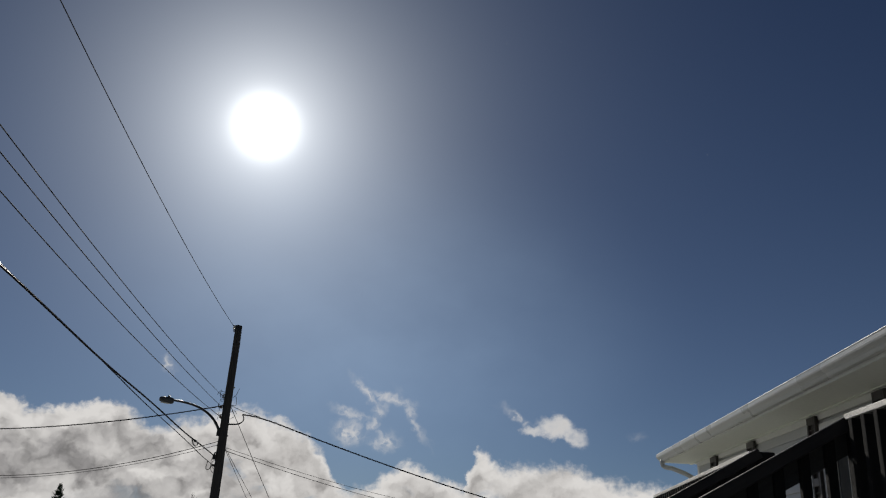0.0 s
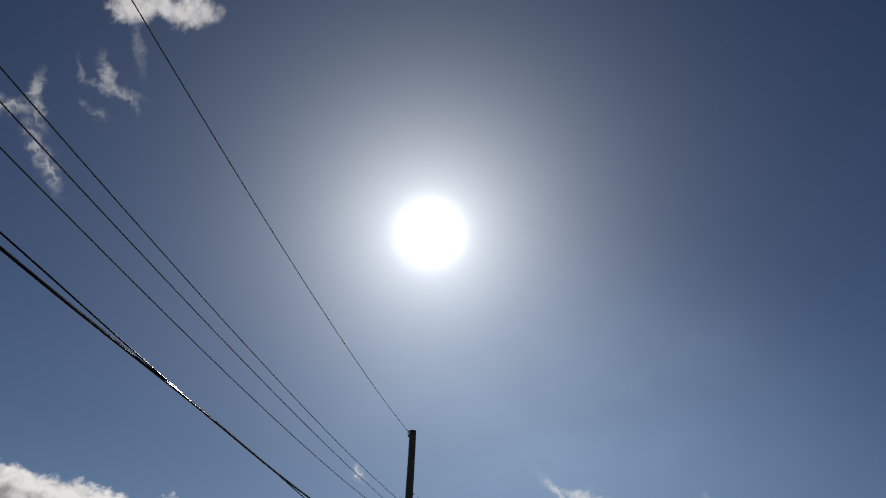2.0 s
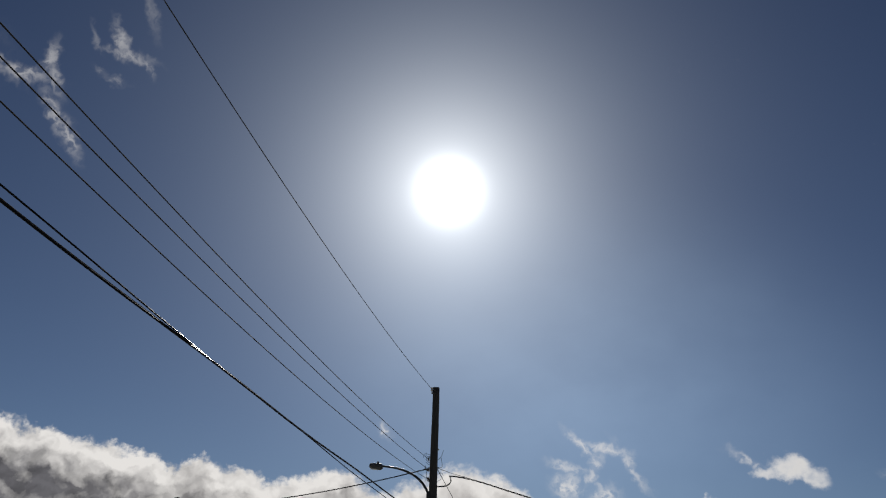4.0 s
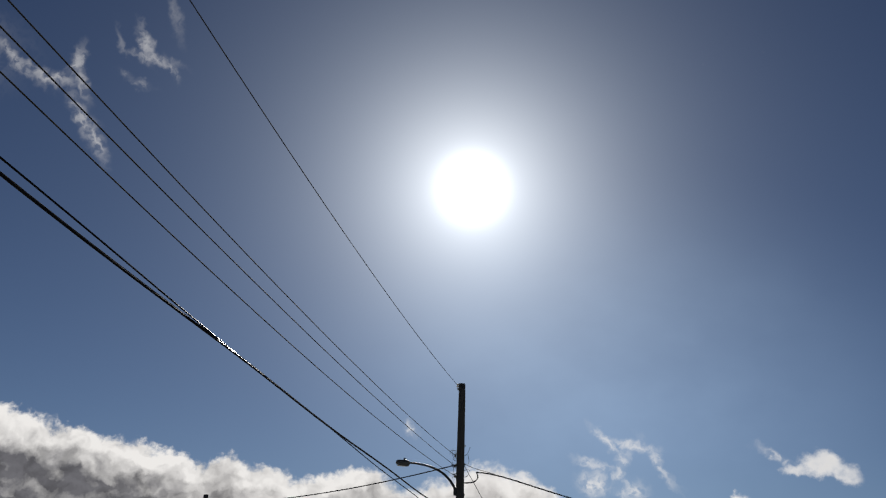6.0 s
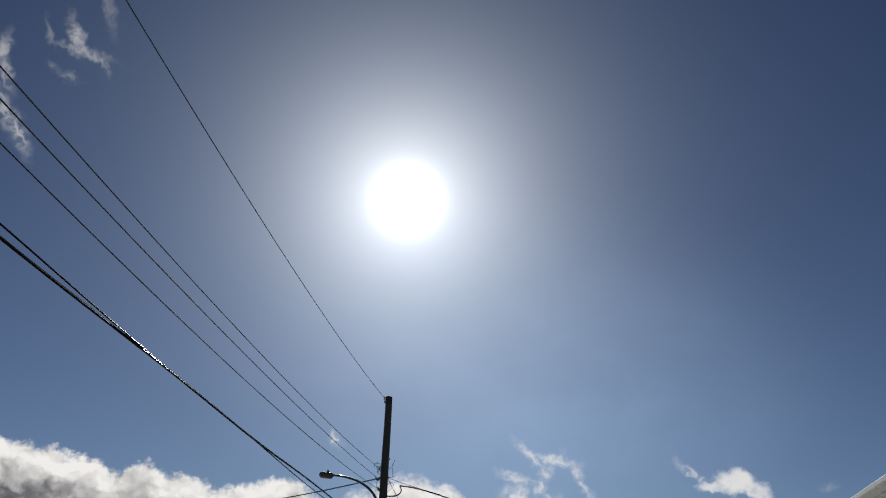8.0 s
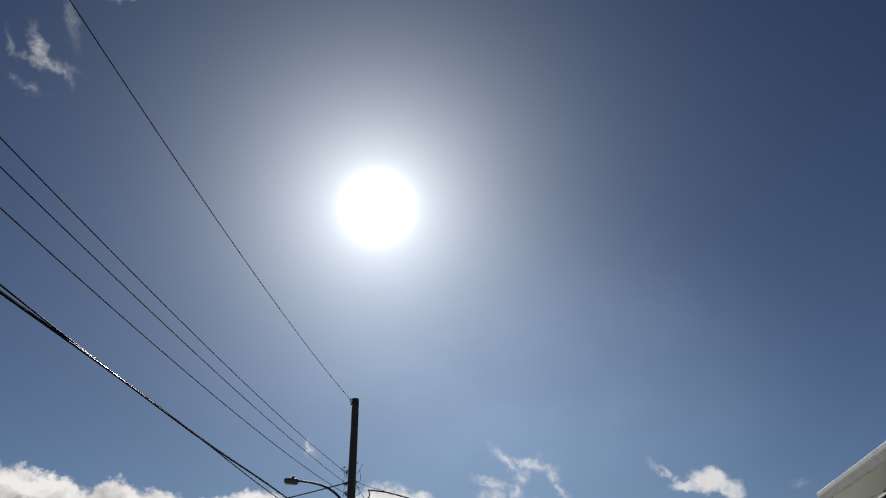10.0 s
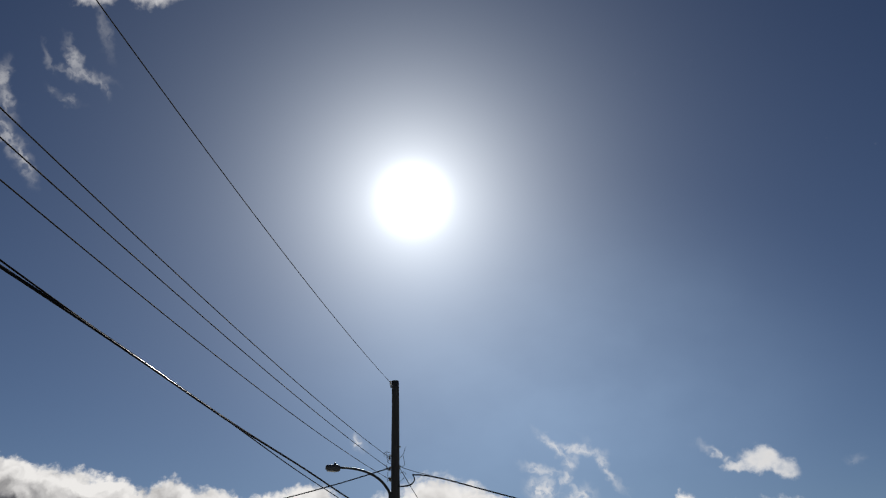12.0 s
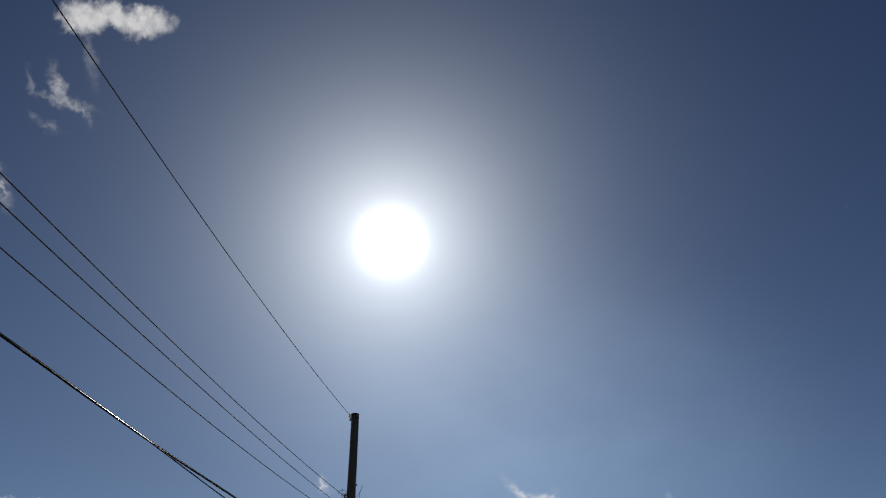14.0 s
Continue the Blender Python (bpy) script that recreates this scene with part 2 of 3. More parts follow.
BROWN_GLAZE = material("brown_glazed_insulator", (0.06, 0.035, 0.025), 0.25, 0.0, 0.15, (8, 60), 0.02)
STAIN = material("black_stained_wood", (0.011, 0.0115, 0.012), 0.8, 0.0, 0.35, (5, 55), 0.35, (9, 9, 0.8), each=0.35, spec=0.08)
STAIN_RAIL = material("black_stained_rail", (0.020, 0.019, 0.019), 0.5, 0.0, 0.35, (5, 55), 0.3, (1.2, 9, 9), each=0.2, spec=0.3)
# a tone lighter than the other rails, for the stair's inner board
STAIN_PALER = material("paler_black_stain", (0.030, 0.031, 0.032), 0.65, 0.0, 0.4, (5, 55), 0.3, (1.2, 9, 9), each=0.2, spec=0.3)
# grazing sun on the rail's outer face, put into the colour
SUNLIT_RAIL = material("sunlit_rail_face", (0.62, 0.61, 0.57), 0.6, 0.0, 0.25, (4, 50), 0.3, (9, 1.0, 9))
DECKING = material("grey_decking", (0.33, 0.32, 0.29), 0.75, 0.0, 0.3, (4, 50), 0.3, (9, 0.8, 9), each=0.3)
SIDING = material("pale_vinyl_siding", (0.50, 0.51, 0.52), 0.5, 0.0, 0.06, (2, 40), 0.1, (1, 0.2, 1), each=0.05)
SOFFIT = material("cream_soffit", (0.80, 0.82, 0.75), 0.55, 0.0, 0.06, (1.2, 30), 0.06, (1, 0.5, 1))
WHITE_METAL = material("white_gutter_enamel", (0.54, 0.56, 0.56), 0.32, 0.0, 0.06, (2, 40), 0.04)
WHITE_TRIM = material("white_trim_paint", (0.72, 0.72, 0.70), 0.45, 0.0, 0.06, (3, 40), 0.06)
SHUTTER = material("dark_brown_shutter_paint", (0.030, 0.026, 0.023), 0.5, 0.0, 0.2, (5, 50), 0.1)
SHINGLE = material("asphalt_shingles", (0.07, 0.068, 0.066), 0.95, 0.0, 0.35, (6, 120), 0.5)
GLASS = glass_material("window_glass")
# tone lifted well above grass so the unseen ground bounces light onto the soffit
BOUNCE_GROUND = material("pale_bounce_ground", (0.46, 0.47, 0.41), 0.95, 0.0, 0.22, (0.4, 9), 0.4, second=(0.50, 0.51, 0.46))
BARK = material("bark", (0.07, 0.055, 0.042), 0.9, 0.0, 0.3, (6, 50), 0.5, (4, 4, 0.6))
NEEDLES = material("spruce_needles", (0.035, 0.055, 0.03), 0.8, 0.0, 0.35, (2, 20), 0.2, each=0.2)

# ---- mesh helpers ----


def ring_tube(bm, pts, radii, sides=8, cap=True):
    """Sweep a round section along a line of points."""
    pts = [Vector(p) for p in pts]
    if not isinstance(radii, (list, tuple)):
        radii = [radii] * len(pts)
    rings, side = [], None
    for i, p in enumerate(pts):
        t = (pts[min(i + 1, len(pts) - 1)] - pts[max(i - 1, 0)]).normalized()
        if side is None:
            side = t.orthogonal().normalized()
        side = (side - t * side.dot(t))
        side = side.normalized() if side.length > 1e-6 else t.orthogonal().normalized()
        up = t.cross(side)
        rings.append([bm.verts.new(p + (side * math.cos(a) + up * math.sin(a)) * radii[i]) for a in (2 * math.pi * k / sides for k in range(sides))])
    for a, b in zip(rings, rings[1:]):
        for k in range(sides):
            f = bm.faces.new((a[k], a[(k + 1) % sides], b[(k + 1) % sides], b[k]))
            f.smooth = True
    if cap:
        bm.faces.new(list(reversed(rings[0])))
        bm.faces.new(rings[-1])
    return bm


def block(bm, lo, hi, bevel=0.0, m=None):
    """A box between two corners, with edges eased by bevel."""
    lo, hi = Vector(lo), Vector(hi)
    c, s = (lo + hi) / 2, hi - lo
    r = bmesh.ops.create_cube(bm, size=1, matrix=Matrix.Translation(c) @ Matrix.Diagonal((*s, 1)))
    vs = r["verts"]
    if bevel:
        es = list({e for v in vs for e in v.link_edges})
        out = bmesh.ops.bevel(bm, geom=es, offset=bevel, segments=2, affect="EDGES", profile=0.5)
        vs = list({v for f in out["faces"] for v in f.verts} | {v for v in vs if v.is_valid})
    if m is not None:
        bmesh.ops.transform(bm, matrix=m, verts=[v for v in vs if v.is_valid])
    return bm


def prism(bm, section, y0, y1):
    """Sweep a closed (x, z) section along y."""
    a = [bm.verts.new((x, y0, z)) for x, z in section]
    b = [bm.verts.new((x, y1, z)) for x, z in section]
    k = len(section)
    for i in range(k):
        bm.faces.new((a[i], a[(i + 1) % k], b[(i + 1) % k], b[i]))
    bm.faces.new(list(reversed(a)))
    bm.faces.new(b)
    bmesh.ops.recalc_face_normals(bm, faces=bm.faces)
    return bm


def mesh_of(name, bm, mat):
    me = bpy.data.meshes.new(name)
    bm.to_mesh(me)
    bm.free()
    me.materials.append(mat)
    return me


def thing(name, m, label, category, group="", kind=""):
    ob = new(name)
    ob.empty_display_size = 0.2
    ob.matrix_basis = m
    return tagged(ob, label, category, group, kind)


def solid(name, bm, mat, m, label, category, group="", kind=""):
    ob = new(name, mesh_of(name, bm, mat))
    ob.matrix_basis = m
    return tagged(ob, label, category, group, kind)


def part(name, bm, mat, parent, label="", m=None):
    ob = new(name, bm if isinstance(bm, bpy.types.Mesh) else mesh_of(name, bm, mat))
    ob.parent = parent
    if m is not None:
        ob.matrix_basis = m
    return tagged(ob, label)


def bez(p0, p1, p2, p3, k=12):
    p0, p1, p2, p3 = map(Vector, (p0, p1, p2, p3))
    return [p0 * (1 - t) ** 3 + p1 * 3 * t * (1 - t) ** 2 + p2 * 3 * t * t * (1 - t) + p3 * t ** 3 for t in (i / k for i in range(k + 1))]

# ---- ground ----
bm = bmesh.new()
bmesh.ops.create_grid(bm, x_segments=24, y_segments=24, size=2400)
ground = solid("ground", bm, BOUNCE_GROUND, pose(0, 0, 0), "unseen ground reaching the horizon, made pale to bounce light up", "ground", kind="structure")

# ---- house frame: x towards the house, y along its eave, origin at the stair head ----
KX, KY, TURN = 2.637, 2.998, -17.66
HOUSE = pose(KX, KY, 0, 0, 0, TURN)
DECK_Z, RAIL_Z = 1.15, 2.216
WALL_X, EAVE_X, SOFFIT_Z = 1.88, 1.29, 3.10
WALL_END, EAVE_END, HOUSE_BACK, HOUSE_DEEP = 9.87, 10.22, -7.0, 7.6


def house_windows():
    return [(3.68, 4.92), (7.25, 8.63)]


def build_house():
    house = thing("house", HOUSE, "pale sided single-storey house with white eaves and gutter", "house")
    wall_top = SOFFIT_Z
    wins = house_windows()
    # front wall core with its openings
    bm = bmesh.new()
    x0, x1 = WALL_X + 0.02, WALL_X + 0.20
    sill, head = 1.80, 2.98
    edges = [HOUSE_BACK]
    for a, b in wins:
        block(bm, (x0, edges[-1], 0.0), (x1, a, wall_top))
        block(bm, (x0, a, 0.0), (x1, b, sill))
        block(bm, (x0, a, head), (x1, b, wall_top))
        edges.append(b)
    block(bm, (x0, edges[-1], 0.0), (x1, WALL_END, wall_top))
    core = part("wall", bm, SIDING, house)
    # far gable wall and the two unseen walls that close the house
    bm = bmesh.new()
    block(bm, (x1, WALL_END - 0.18, 0.0), (x0 + HOUSE_DEEP, WALL_END, wall_top))
    part("wall", bm, SIDING, house)
    bm = bmesh.new()
    block(bm, (x1, HOUSE_BACK, 0.0), (x0 + HOUSE_DEEP, HOUSE_BACK + 0.18, wall_top))
    part("wall", bm, SIDING, house)
    bm = bmesh.new()
    block(bm, (x0 + HOUSE_DEEP - 0.18, HOUSE_BACK + 0.18, 0.0), (x0 + HOUSE_DEEP, WALL_END - 0.18, wall_top))
    part("wall", bm, SIDING, house)
    # corner boards
    bm = bmesh.new()
    block(bm, (WALL_X - 0.015, WALL_END - 0.09, 0.3), (WALL_X + 0.02, WALL_END + 0.012, wall_top - 0.01), 0.004)
    part("corner_trim", bm, WHITE_TRIM, house, "white corner trim")
    # frieze board under the soffit
    bm = bmesh.new()
    block(bm, (WALL_X - 0.012, HOUSE_BACK, wall_top - 0.075), (WALL_X + 0.02, WALL_END - 0.095, wall_top - 0.003), 0.003)
    part("frieze_board", bm, WHITE_TRIM, house, "white frieze board under the soffit")
    # soffit with shallow panel seams
    bm = bmesh.new()
    y = HOUSE_BACK
    while y < EAVE_END - 0.05:
        y2 = min(y + 3.05, EAVE_END)
        block(bm, (EAVE_X + 0.10, y, SOFFIT_Z), (WALL_X + 0.18, y2 - 0.004, SOFFIT_Z + 0.015))
        y = y2
    block(bm, (EAVE_X + 0.10, HOUSE_BACK, SOFFIT_Z - 0.006), (EAVE_X + 0.14, EAVE_END, SOFFIT_Z - 0.001))
    block(bm, (WALL_X - 0.05, HOUSE_BACK, SOFFIT_Z - 0.012), (WALL_X - 0.014, EAVE_END, SOFFIT_Z - 0.001))
    part("soffit", bm, SOFFIT, house, "cream soffit boards")
    # fascia
    bm = bmesh.new()
    block(bm, (EAVE_X + 0.105, HOUSE_BACK, SOFFIT_Z + 0.016), (EAVE_X + 0.13, EAVE_END, SOFFIT_Z + 0.15), 0.003)
    part("fascia", bm, WHITE_TRIM, house, "white fascia board")
    # gutter: a channel with a rolled front lip
    g, z = EAVE_X, SOFFIT_Z + 0.034
    # ogee front: an upright band under the lip, then a curve drawn back to the narrow bottom
    front = [(0.066, 0.0), (0.058, 0.004), (0.050, 0.016), (0.042, 0.030), (0.030, 0.043), (0.016, 0.053), (0.005, 0.063), (0.000, 0.076), (-0.002, 0.112)]
    outer = [(g + 0.10, z + 0.115), (g + 0.10, z)] + [(g + a, z + b) for a, b in front] + [(g + 0.010, z + 0.118)]
    inner = [(g + 0.010, z + 0.110)] + [(g + a + 0.006, z + b + 0.003) for a, b in reversed(front[1:-1])] + [(g + 0.072, z + 0.006), (g + 0.095, z + 0.006), (g + 0.095, z + 0.115)]
    def fall(mesh):
        """The gutter falls towards its outlet at the far end."""
        for v in mesh.verts:
            v.co.z -= 0.0036 * max(v.co.y - 1.5, 0.0)
        return mesh

    bm = bmesh.new()
    prism(bm, outer + inner, HOUSE_BACK, 1.5)
    prism(bm, outer + inner, 1.5, EAVE_END)
    fall(bm)
    gutter = part("gutter", bm, WHITE_METAL, house, "white metal eaves gutter")
    bm = bmesh.new()
    prism(bm, outer[:11] + [(g + 0.09, z + 0.115)], EAVE_END - 0.004, EAVE_END + 0.002)
    fall(bm)
    part("end_cap", bm, WHITE_METAL, gutter)
    bm = bmesh.new()
    ring_tube(bm, [(g + 0.002, HOUSE_BACK, z + 0.116), (g + 0.002, 1.5, z + 0.116), (g + 0.002, EAVE_END, z + 0.116)], 0.008, 8)
    fall(bm)
    part("lip", bm, WHITE_METAL, gutter, "rolled front lip of the gutter")
    # downspout: outlet, slanted leg back to the wall, then down
    o = Vector((g + 0.06, EAVE_END - 0.16, z + 0.004))
    w = Vector((WALL_X - 0.05, WALL_END - 0.06, z - 0.33))
    pts = [o, o - Vector((0, 0, 0.06))] + bez(o - Vector((0, 0, 0.06)), o - Vector((0, 0, 0.13)), o.lerp(w, 0.12) - Vector((0, 0, 0.09)), o.lerp(w, 0.3) - Vector((0, 0, 0.045)), 8)[1:]
    pts += bez(o.lerp(w, 0.7) - Vector((0, 0, 0.0)), o.lerp(w, 0.9), w + Vector((0, 0, 0.02)), w - Vector((0, 0, 0.12)), 8)
    pts += [Vector((w.x, w.y, 0.15))]
    bm = bmesh.new()
    ring_tube(bm, pts, 0.036, 10)
    part("downspout", bm, WHITE_METAL, house, "white downspout bent back to the wall")
    # roof: two slopes with overhang
    rise = 0.27
    mid = x0 + HOUSE_DEEP / 2
    zr = SOFFIT_Z + 0.10
    ridge = zr + (mid - EAVE_X - 0.02) * rise
    back = 2 * mid - EAVE_X - 0.02
    bm = bmesh.new()
    prism(bm, [(EAVE_X + 0.14, zr + 0.02), (mid, ridge), (back, zr), (back, zr + 0.05), (mid, ridge + 0.05), (EAVE_X + 0.14, zr + 0.06)], HOUSE_BACK - 0.3, EAVE_END + 0.01)
    part("roof", bm, SHINGLE, house, "dark asphalt-shingled gable roof")
    bm = bmesh.new()
    prism(bm, [(x0, SOFFIT_Z + 0.02), (mid, SOFFIT_Z + 0.02 + (mid - x0) * rise), (x0 + HOUSE_DEEP, SOFFIT_Z + 0.02)], WALL_END - 0.16, WALL_END - 0.01)
    part("gable", bm, SIDING, house, "pale sided gable triangle")
    # windows
    for a, b in wins:
        c = (a + b) / 2
        win = part("window", block(bmesh.new(), (WALL_X + 0.10, a + 0.04, sill + 0.04), (WALL_X + 0.115, b - 0.04, head - 0.04)), GLASS, house, "dark window glass in a white frame")
        for lo, hi in (((a, sill), (a + 0.06, head)), ((b - 0.06, sill), (b, head)), ((a + 0.06, head - 0.06), (b - 0.06, head)), ((a + 0.06, sill), (b - 0.06, sill + 0.06)),
                       ((c - 0.03, sill + 0.06), (c + 0.03, head - 0.06))):
            bm = bmesh.new()
            block(bm, (WALL_X - 0.03, lo[0], lo[1]), (WALL_X + 0.098, hi[0], hi[1]), 0.005)
            part("frame", bm, WHITE_TRIM, win, "white window frame")
        bm = bmesh.new()
        block(bm, (WALL_X - 0.07, a - 0.03, sill - 0.05), (WALL_X + 0.02, b + 0.03, sill - 0.002), 0.006)
        part("sill", bm, WHITE_TRIM, win, "white window sill")
    # shutters
    for y0, y1 in ((3.42, 3.65), (4.95, 5.17), (6.94, 7.22), (8.66, 8.98)):
        bm = bmesh.new()
        block(bm, (WALL_X - 0.055, y0, 1.77), (WALL_X - 0.018, y0 + 0.04, 3.068), 0.004)
        block(bm, (WALL_X - 0.055, y1 - 0.04, 1.77), (WALL_X - 0.018, y1, 3.068), 0.004)
        block(bm, (WALL_X - 0.026, y0 + 0.04, 1.80), (WALL_X - 0.019, y1 - 0.04, 3.05))
        for k in range(3):
            zc = (1.81, 2.41, 3.028)[k]
            block(bm, (WALL_X - 0.055, y0 + 0.04, zc - 0.04), (WALL_X - 0.018, y1 - 0.04, zc + 0.04), 0.004)
        for k in range(22):
            zc = 1.88 + k * 0.0525
            if abs(zc - 2.41) > 0.06 and zc < 2.96:
                block(bm, (-0.014, y0 + 0.042, -0.004), (0.014, y1 - 0.042, 0.004), m=pose(WALL_X - 0.036, 0, zc, 0, 40, 0))
        part("shutter", bm, SHUTTER, house, "dark brown louvred shutter")
    return house, core


house, front_wall = build_house()


def build_siding():
    """Lapped boards, each its own piece, broken at the windows."""
    z = 0.45
    shared = {}
    while z < SOFFIT_Z - 0.09:
        spans = [(HOUSE_BACK, WALL_END - 0.095)]
        for a, b in house_windows():
            if z + 0.11 > 1.75 and z < 2.98:
                last = spans.pop()
                spans += [(last[0], a - 0.004), (b + 0.004, last[1])]
        for a, b in spans:
            key = (round(a, 3), round(b, 3))
            if key not in shared:
                bm = bmesh.new()
                prism(bm, [(WALL_X - 0.013, 0.0), (WALL_X + 0.006, 0.0), (WALL_X + 0.018, 0.112), (WALL_X + 0.008, 0.112), (WALL_X - 0.013, 0.008)], a, b)
                shared[key] = mesh_of("siding_board", bm, SIDING)
            part("siding_board", shared[key], SIDING, front_wall, m=Matrix.Translation((0, 0, z)))
        z += 0.112


# ---- deck with black railing and stair ----
DECK_END, DECK_NEAR, STAIR_W, SLOPE = 5.2, -3.2, 1.30, 0.575


def rail_post(parent, x, y, z0, z1, w=0.09, label=""):
    bm = bmesh.new()
    block(bm, (x - w / 2, y - w / 2, z0), (x + w / 2, y + w / 2, z1), 0.006)
    part("post", bm, STAIN, parent, label)


def build_deck():
    deck = thing("deck", HOUSE, "raised wooden deck with stained joists and grey boards", "deck")
    bm = bmesh.new()
    block(bm, (0.0, DECK_NEAR, DECK_Z - 0.24), (0.04, DECK_END, DECK_Z - 0.032), 0.004)
    part("rim_joist", bm, STAIN_RAIL, deck, "black-stained rim joist")
    bm = bmesh.new()
    block(bm, (0.04, DECK_END - 0.04, DECK_Z - 0.24), (WALL_X - 0.03, DECK_END, DECK_Z - 0.032), 0.004)
    part("rim_joist", bm, STAIN_RAIL, deck)
    y = DECK_NEAR + 0.05
    bm = bmesh.new()
    block(bm, (0.045, -0.02, DECK_Z - 0.22), (WALL_X - 0.035, 0.02, DECK_Z - 0.034))
    joist = mesh_of("joist", bm, STAIN_RAIL)
    while y < DECK_END - 0.2:
        part("joist", joist, STAIN_RAIL, deck, m=Matrix.Translation((0, y, 0)))
        y += 0.45
    bm = bmesh.new()
    block(bm, (-0.068, DECK_NEAR, DECK_Z - 0.03), (0.068, DECK_END, DECK_Z), 0.004)
    board = mesh_of("deck_board", bm, DECKING)
    x = 0.06
    while x < WALL_X - 0.1:
        part("deck_board", board, DECKING, deck, m=Matrix.Translation((x, 0, 0)))
        x += 0.142
    for y in (DECK_NEAR + 0.1, 0.9, DECK_END - 0.1):
        bm = bmesh.new()
        block(bm, (0.05, y - 0.05, 0.0), (0.15, y + 0.05, DECK_Z - 0.225), 0.006)
        part("support_post", bm, STAIN, deck)
    return deck


deck = build_deck()

bm = bmesh.new()
block(bm, (-0.021, -0.018, 0.0), (0.021, 0.018, 0.86), 0.003)
BALUSTER = mesh_of("baluster", bm, STAIN)


def level_rail(name, y0, y1, label, base, deep=0.12):
    """Deck railing along the front edge: outer rail board, cap, bottom rail, balusters, end posts."""
    rail = thing(name, base, label, "railing", "deck railings")
    # thin pale strip on the outer side: painted sunlight on the dark rail
    bm = bmesh.new()
    block(bm, (-0.022, y0, RAIL_Z - 0.026), (-0.004, y1, RAIL_Z), 0.003)
    part("top_rail", bm, SUNLIT_RAIL, rail, "top rail with its sunlit outer face coloured pale")
    bm = bmesh.new()
    block(bm, (-0.004, y0, RAIL_Z - deep), (0.04, y1, RAIL_Z - 0.004), 0.004)
    part("inner_rail", bm, STAIN_RAIL, rail)
    bm = bmesh.new()
    block(bm, (-0.015, y0, DECK_Z + 0.07), (0.035, y1, DECK_Z + 0.16), 0.004)
    part("bottom_rail", bm, STAIN_RAIL, rail)
    y = y0 + 0.07
    while y < y1 - 0.03:
        part("baluster", BALUSTER, STAIN, rail, m=Matrix.Translation((-0.034, y, RAIL_Z - 0.040 - 0.86)))
        y += 0.115
    for y in (y0 + 0.045, y1 - 0.045):
        rail_post(rail, 0.10, y, DECK_Z - 0.03, RAIL_Z - 0.03)
    return rail


level_rail("deck_railing", DECK_NEAR, -0.01, "black deck railing, sunlight on its top rail put in as pale colour", HOUSE)
FAR_RAIL = HOUSE @ pose(0.0, STAIR_W, -0.005, 0, 0, -3.2)
level_rail("deck_railing", 0.02, DECK_END - STAIR_W, "black deck railing beyond the stair head", FAR_RAIL, 0.035)


def cross_rail():
    rail = thing("deck_railing", HOUSE, "black railing across the end of the deck", "railing", "deck railings")
    bm = bmesh.new()
    block(bm, (0.36, DECK_END - 0.09, RAIL_Z - 0.08), (WALL_X - 0.08, DECK_END - 0.04, RAIL_Z + 0.01), 0.004)
    part("top_rail", bm, STAIN_RAIL, rail)
    bm = bmesh.new()
    block(bm, (0.36, DECK_END - 0.09, DECK_Z + 0.07), (WALL_X - 0.08, DECK_END - 0.04, DECK_Z + 0.16), 0.004)
    part("bottom_rail", bm, STAIN_RAIL, rail)
    x = 0.44
    while x < WALL_X - 0.12:
        part("baluster", BALUSTER, STAIN, rail, m=Matrix.Translation((x, DECK_END - 0.11, RAIL_Z - 0.04 - 0.86)))
        x += 0.125
    rail_post(rail, WALL_X - 0.10, DECK_END - 0.20, DECK_Z, RAIL_Z - 0.01)
    rail_post(rail, 0.40, DECK_END - 0.20, DECK_Z, RAIL_Z - 0.04)


cross_rail()


def build_stair():
    stair = thing("stair", HOUSE, "black-stained wooden stair up to the deck", "stair")
    n = 6
    rise, run = DECK_Z / n, DECK_Z / n / SLOPE
    tread = mesh_of("tread", block(bmesh.new(), (-run - 0.02, 0.05, -0.04), (0.0, STAIR_W - 0.05, 0.0), 0.004), DECKING)
    for k in range(1, n):
        part("tread", tread, DECKING, stair, m=Matrix.Translation((-(k - 1) * run, 0, DECK_Z - k * rise)))
    length = (n - 1) * run
    for y in (0.01, STAIR_W - 0.05):
        bm = bmesh.new()
        prism(bm, [(0.0, DECK_Z - 0.04), (0.0, DECK_Z - 0.34), (-length - 0.25, 0.0), (-length - 0.05, 0.0), (-length, rise - 0.02)], y, y + 0.04)
        part("stringer", bm, STAIN_RAIL, stair)
    return length


STAIR_RUN = build_stair()


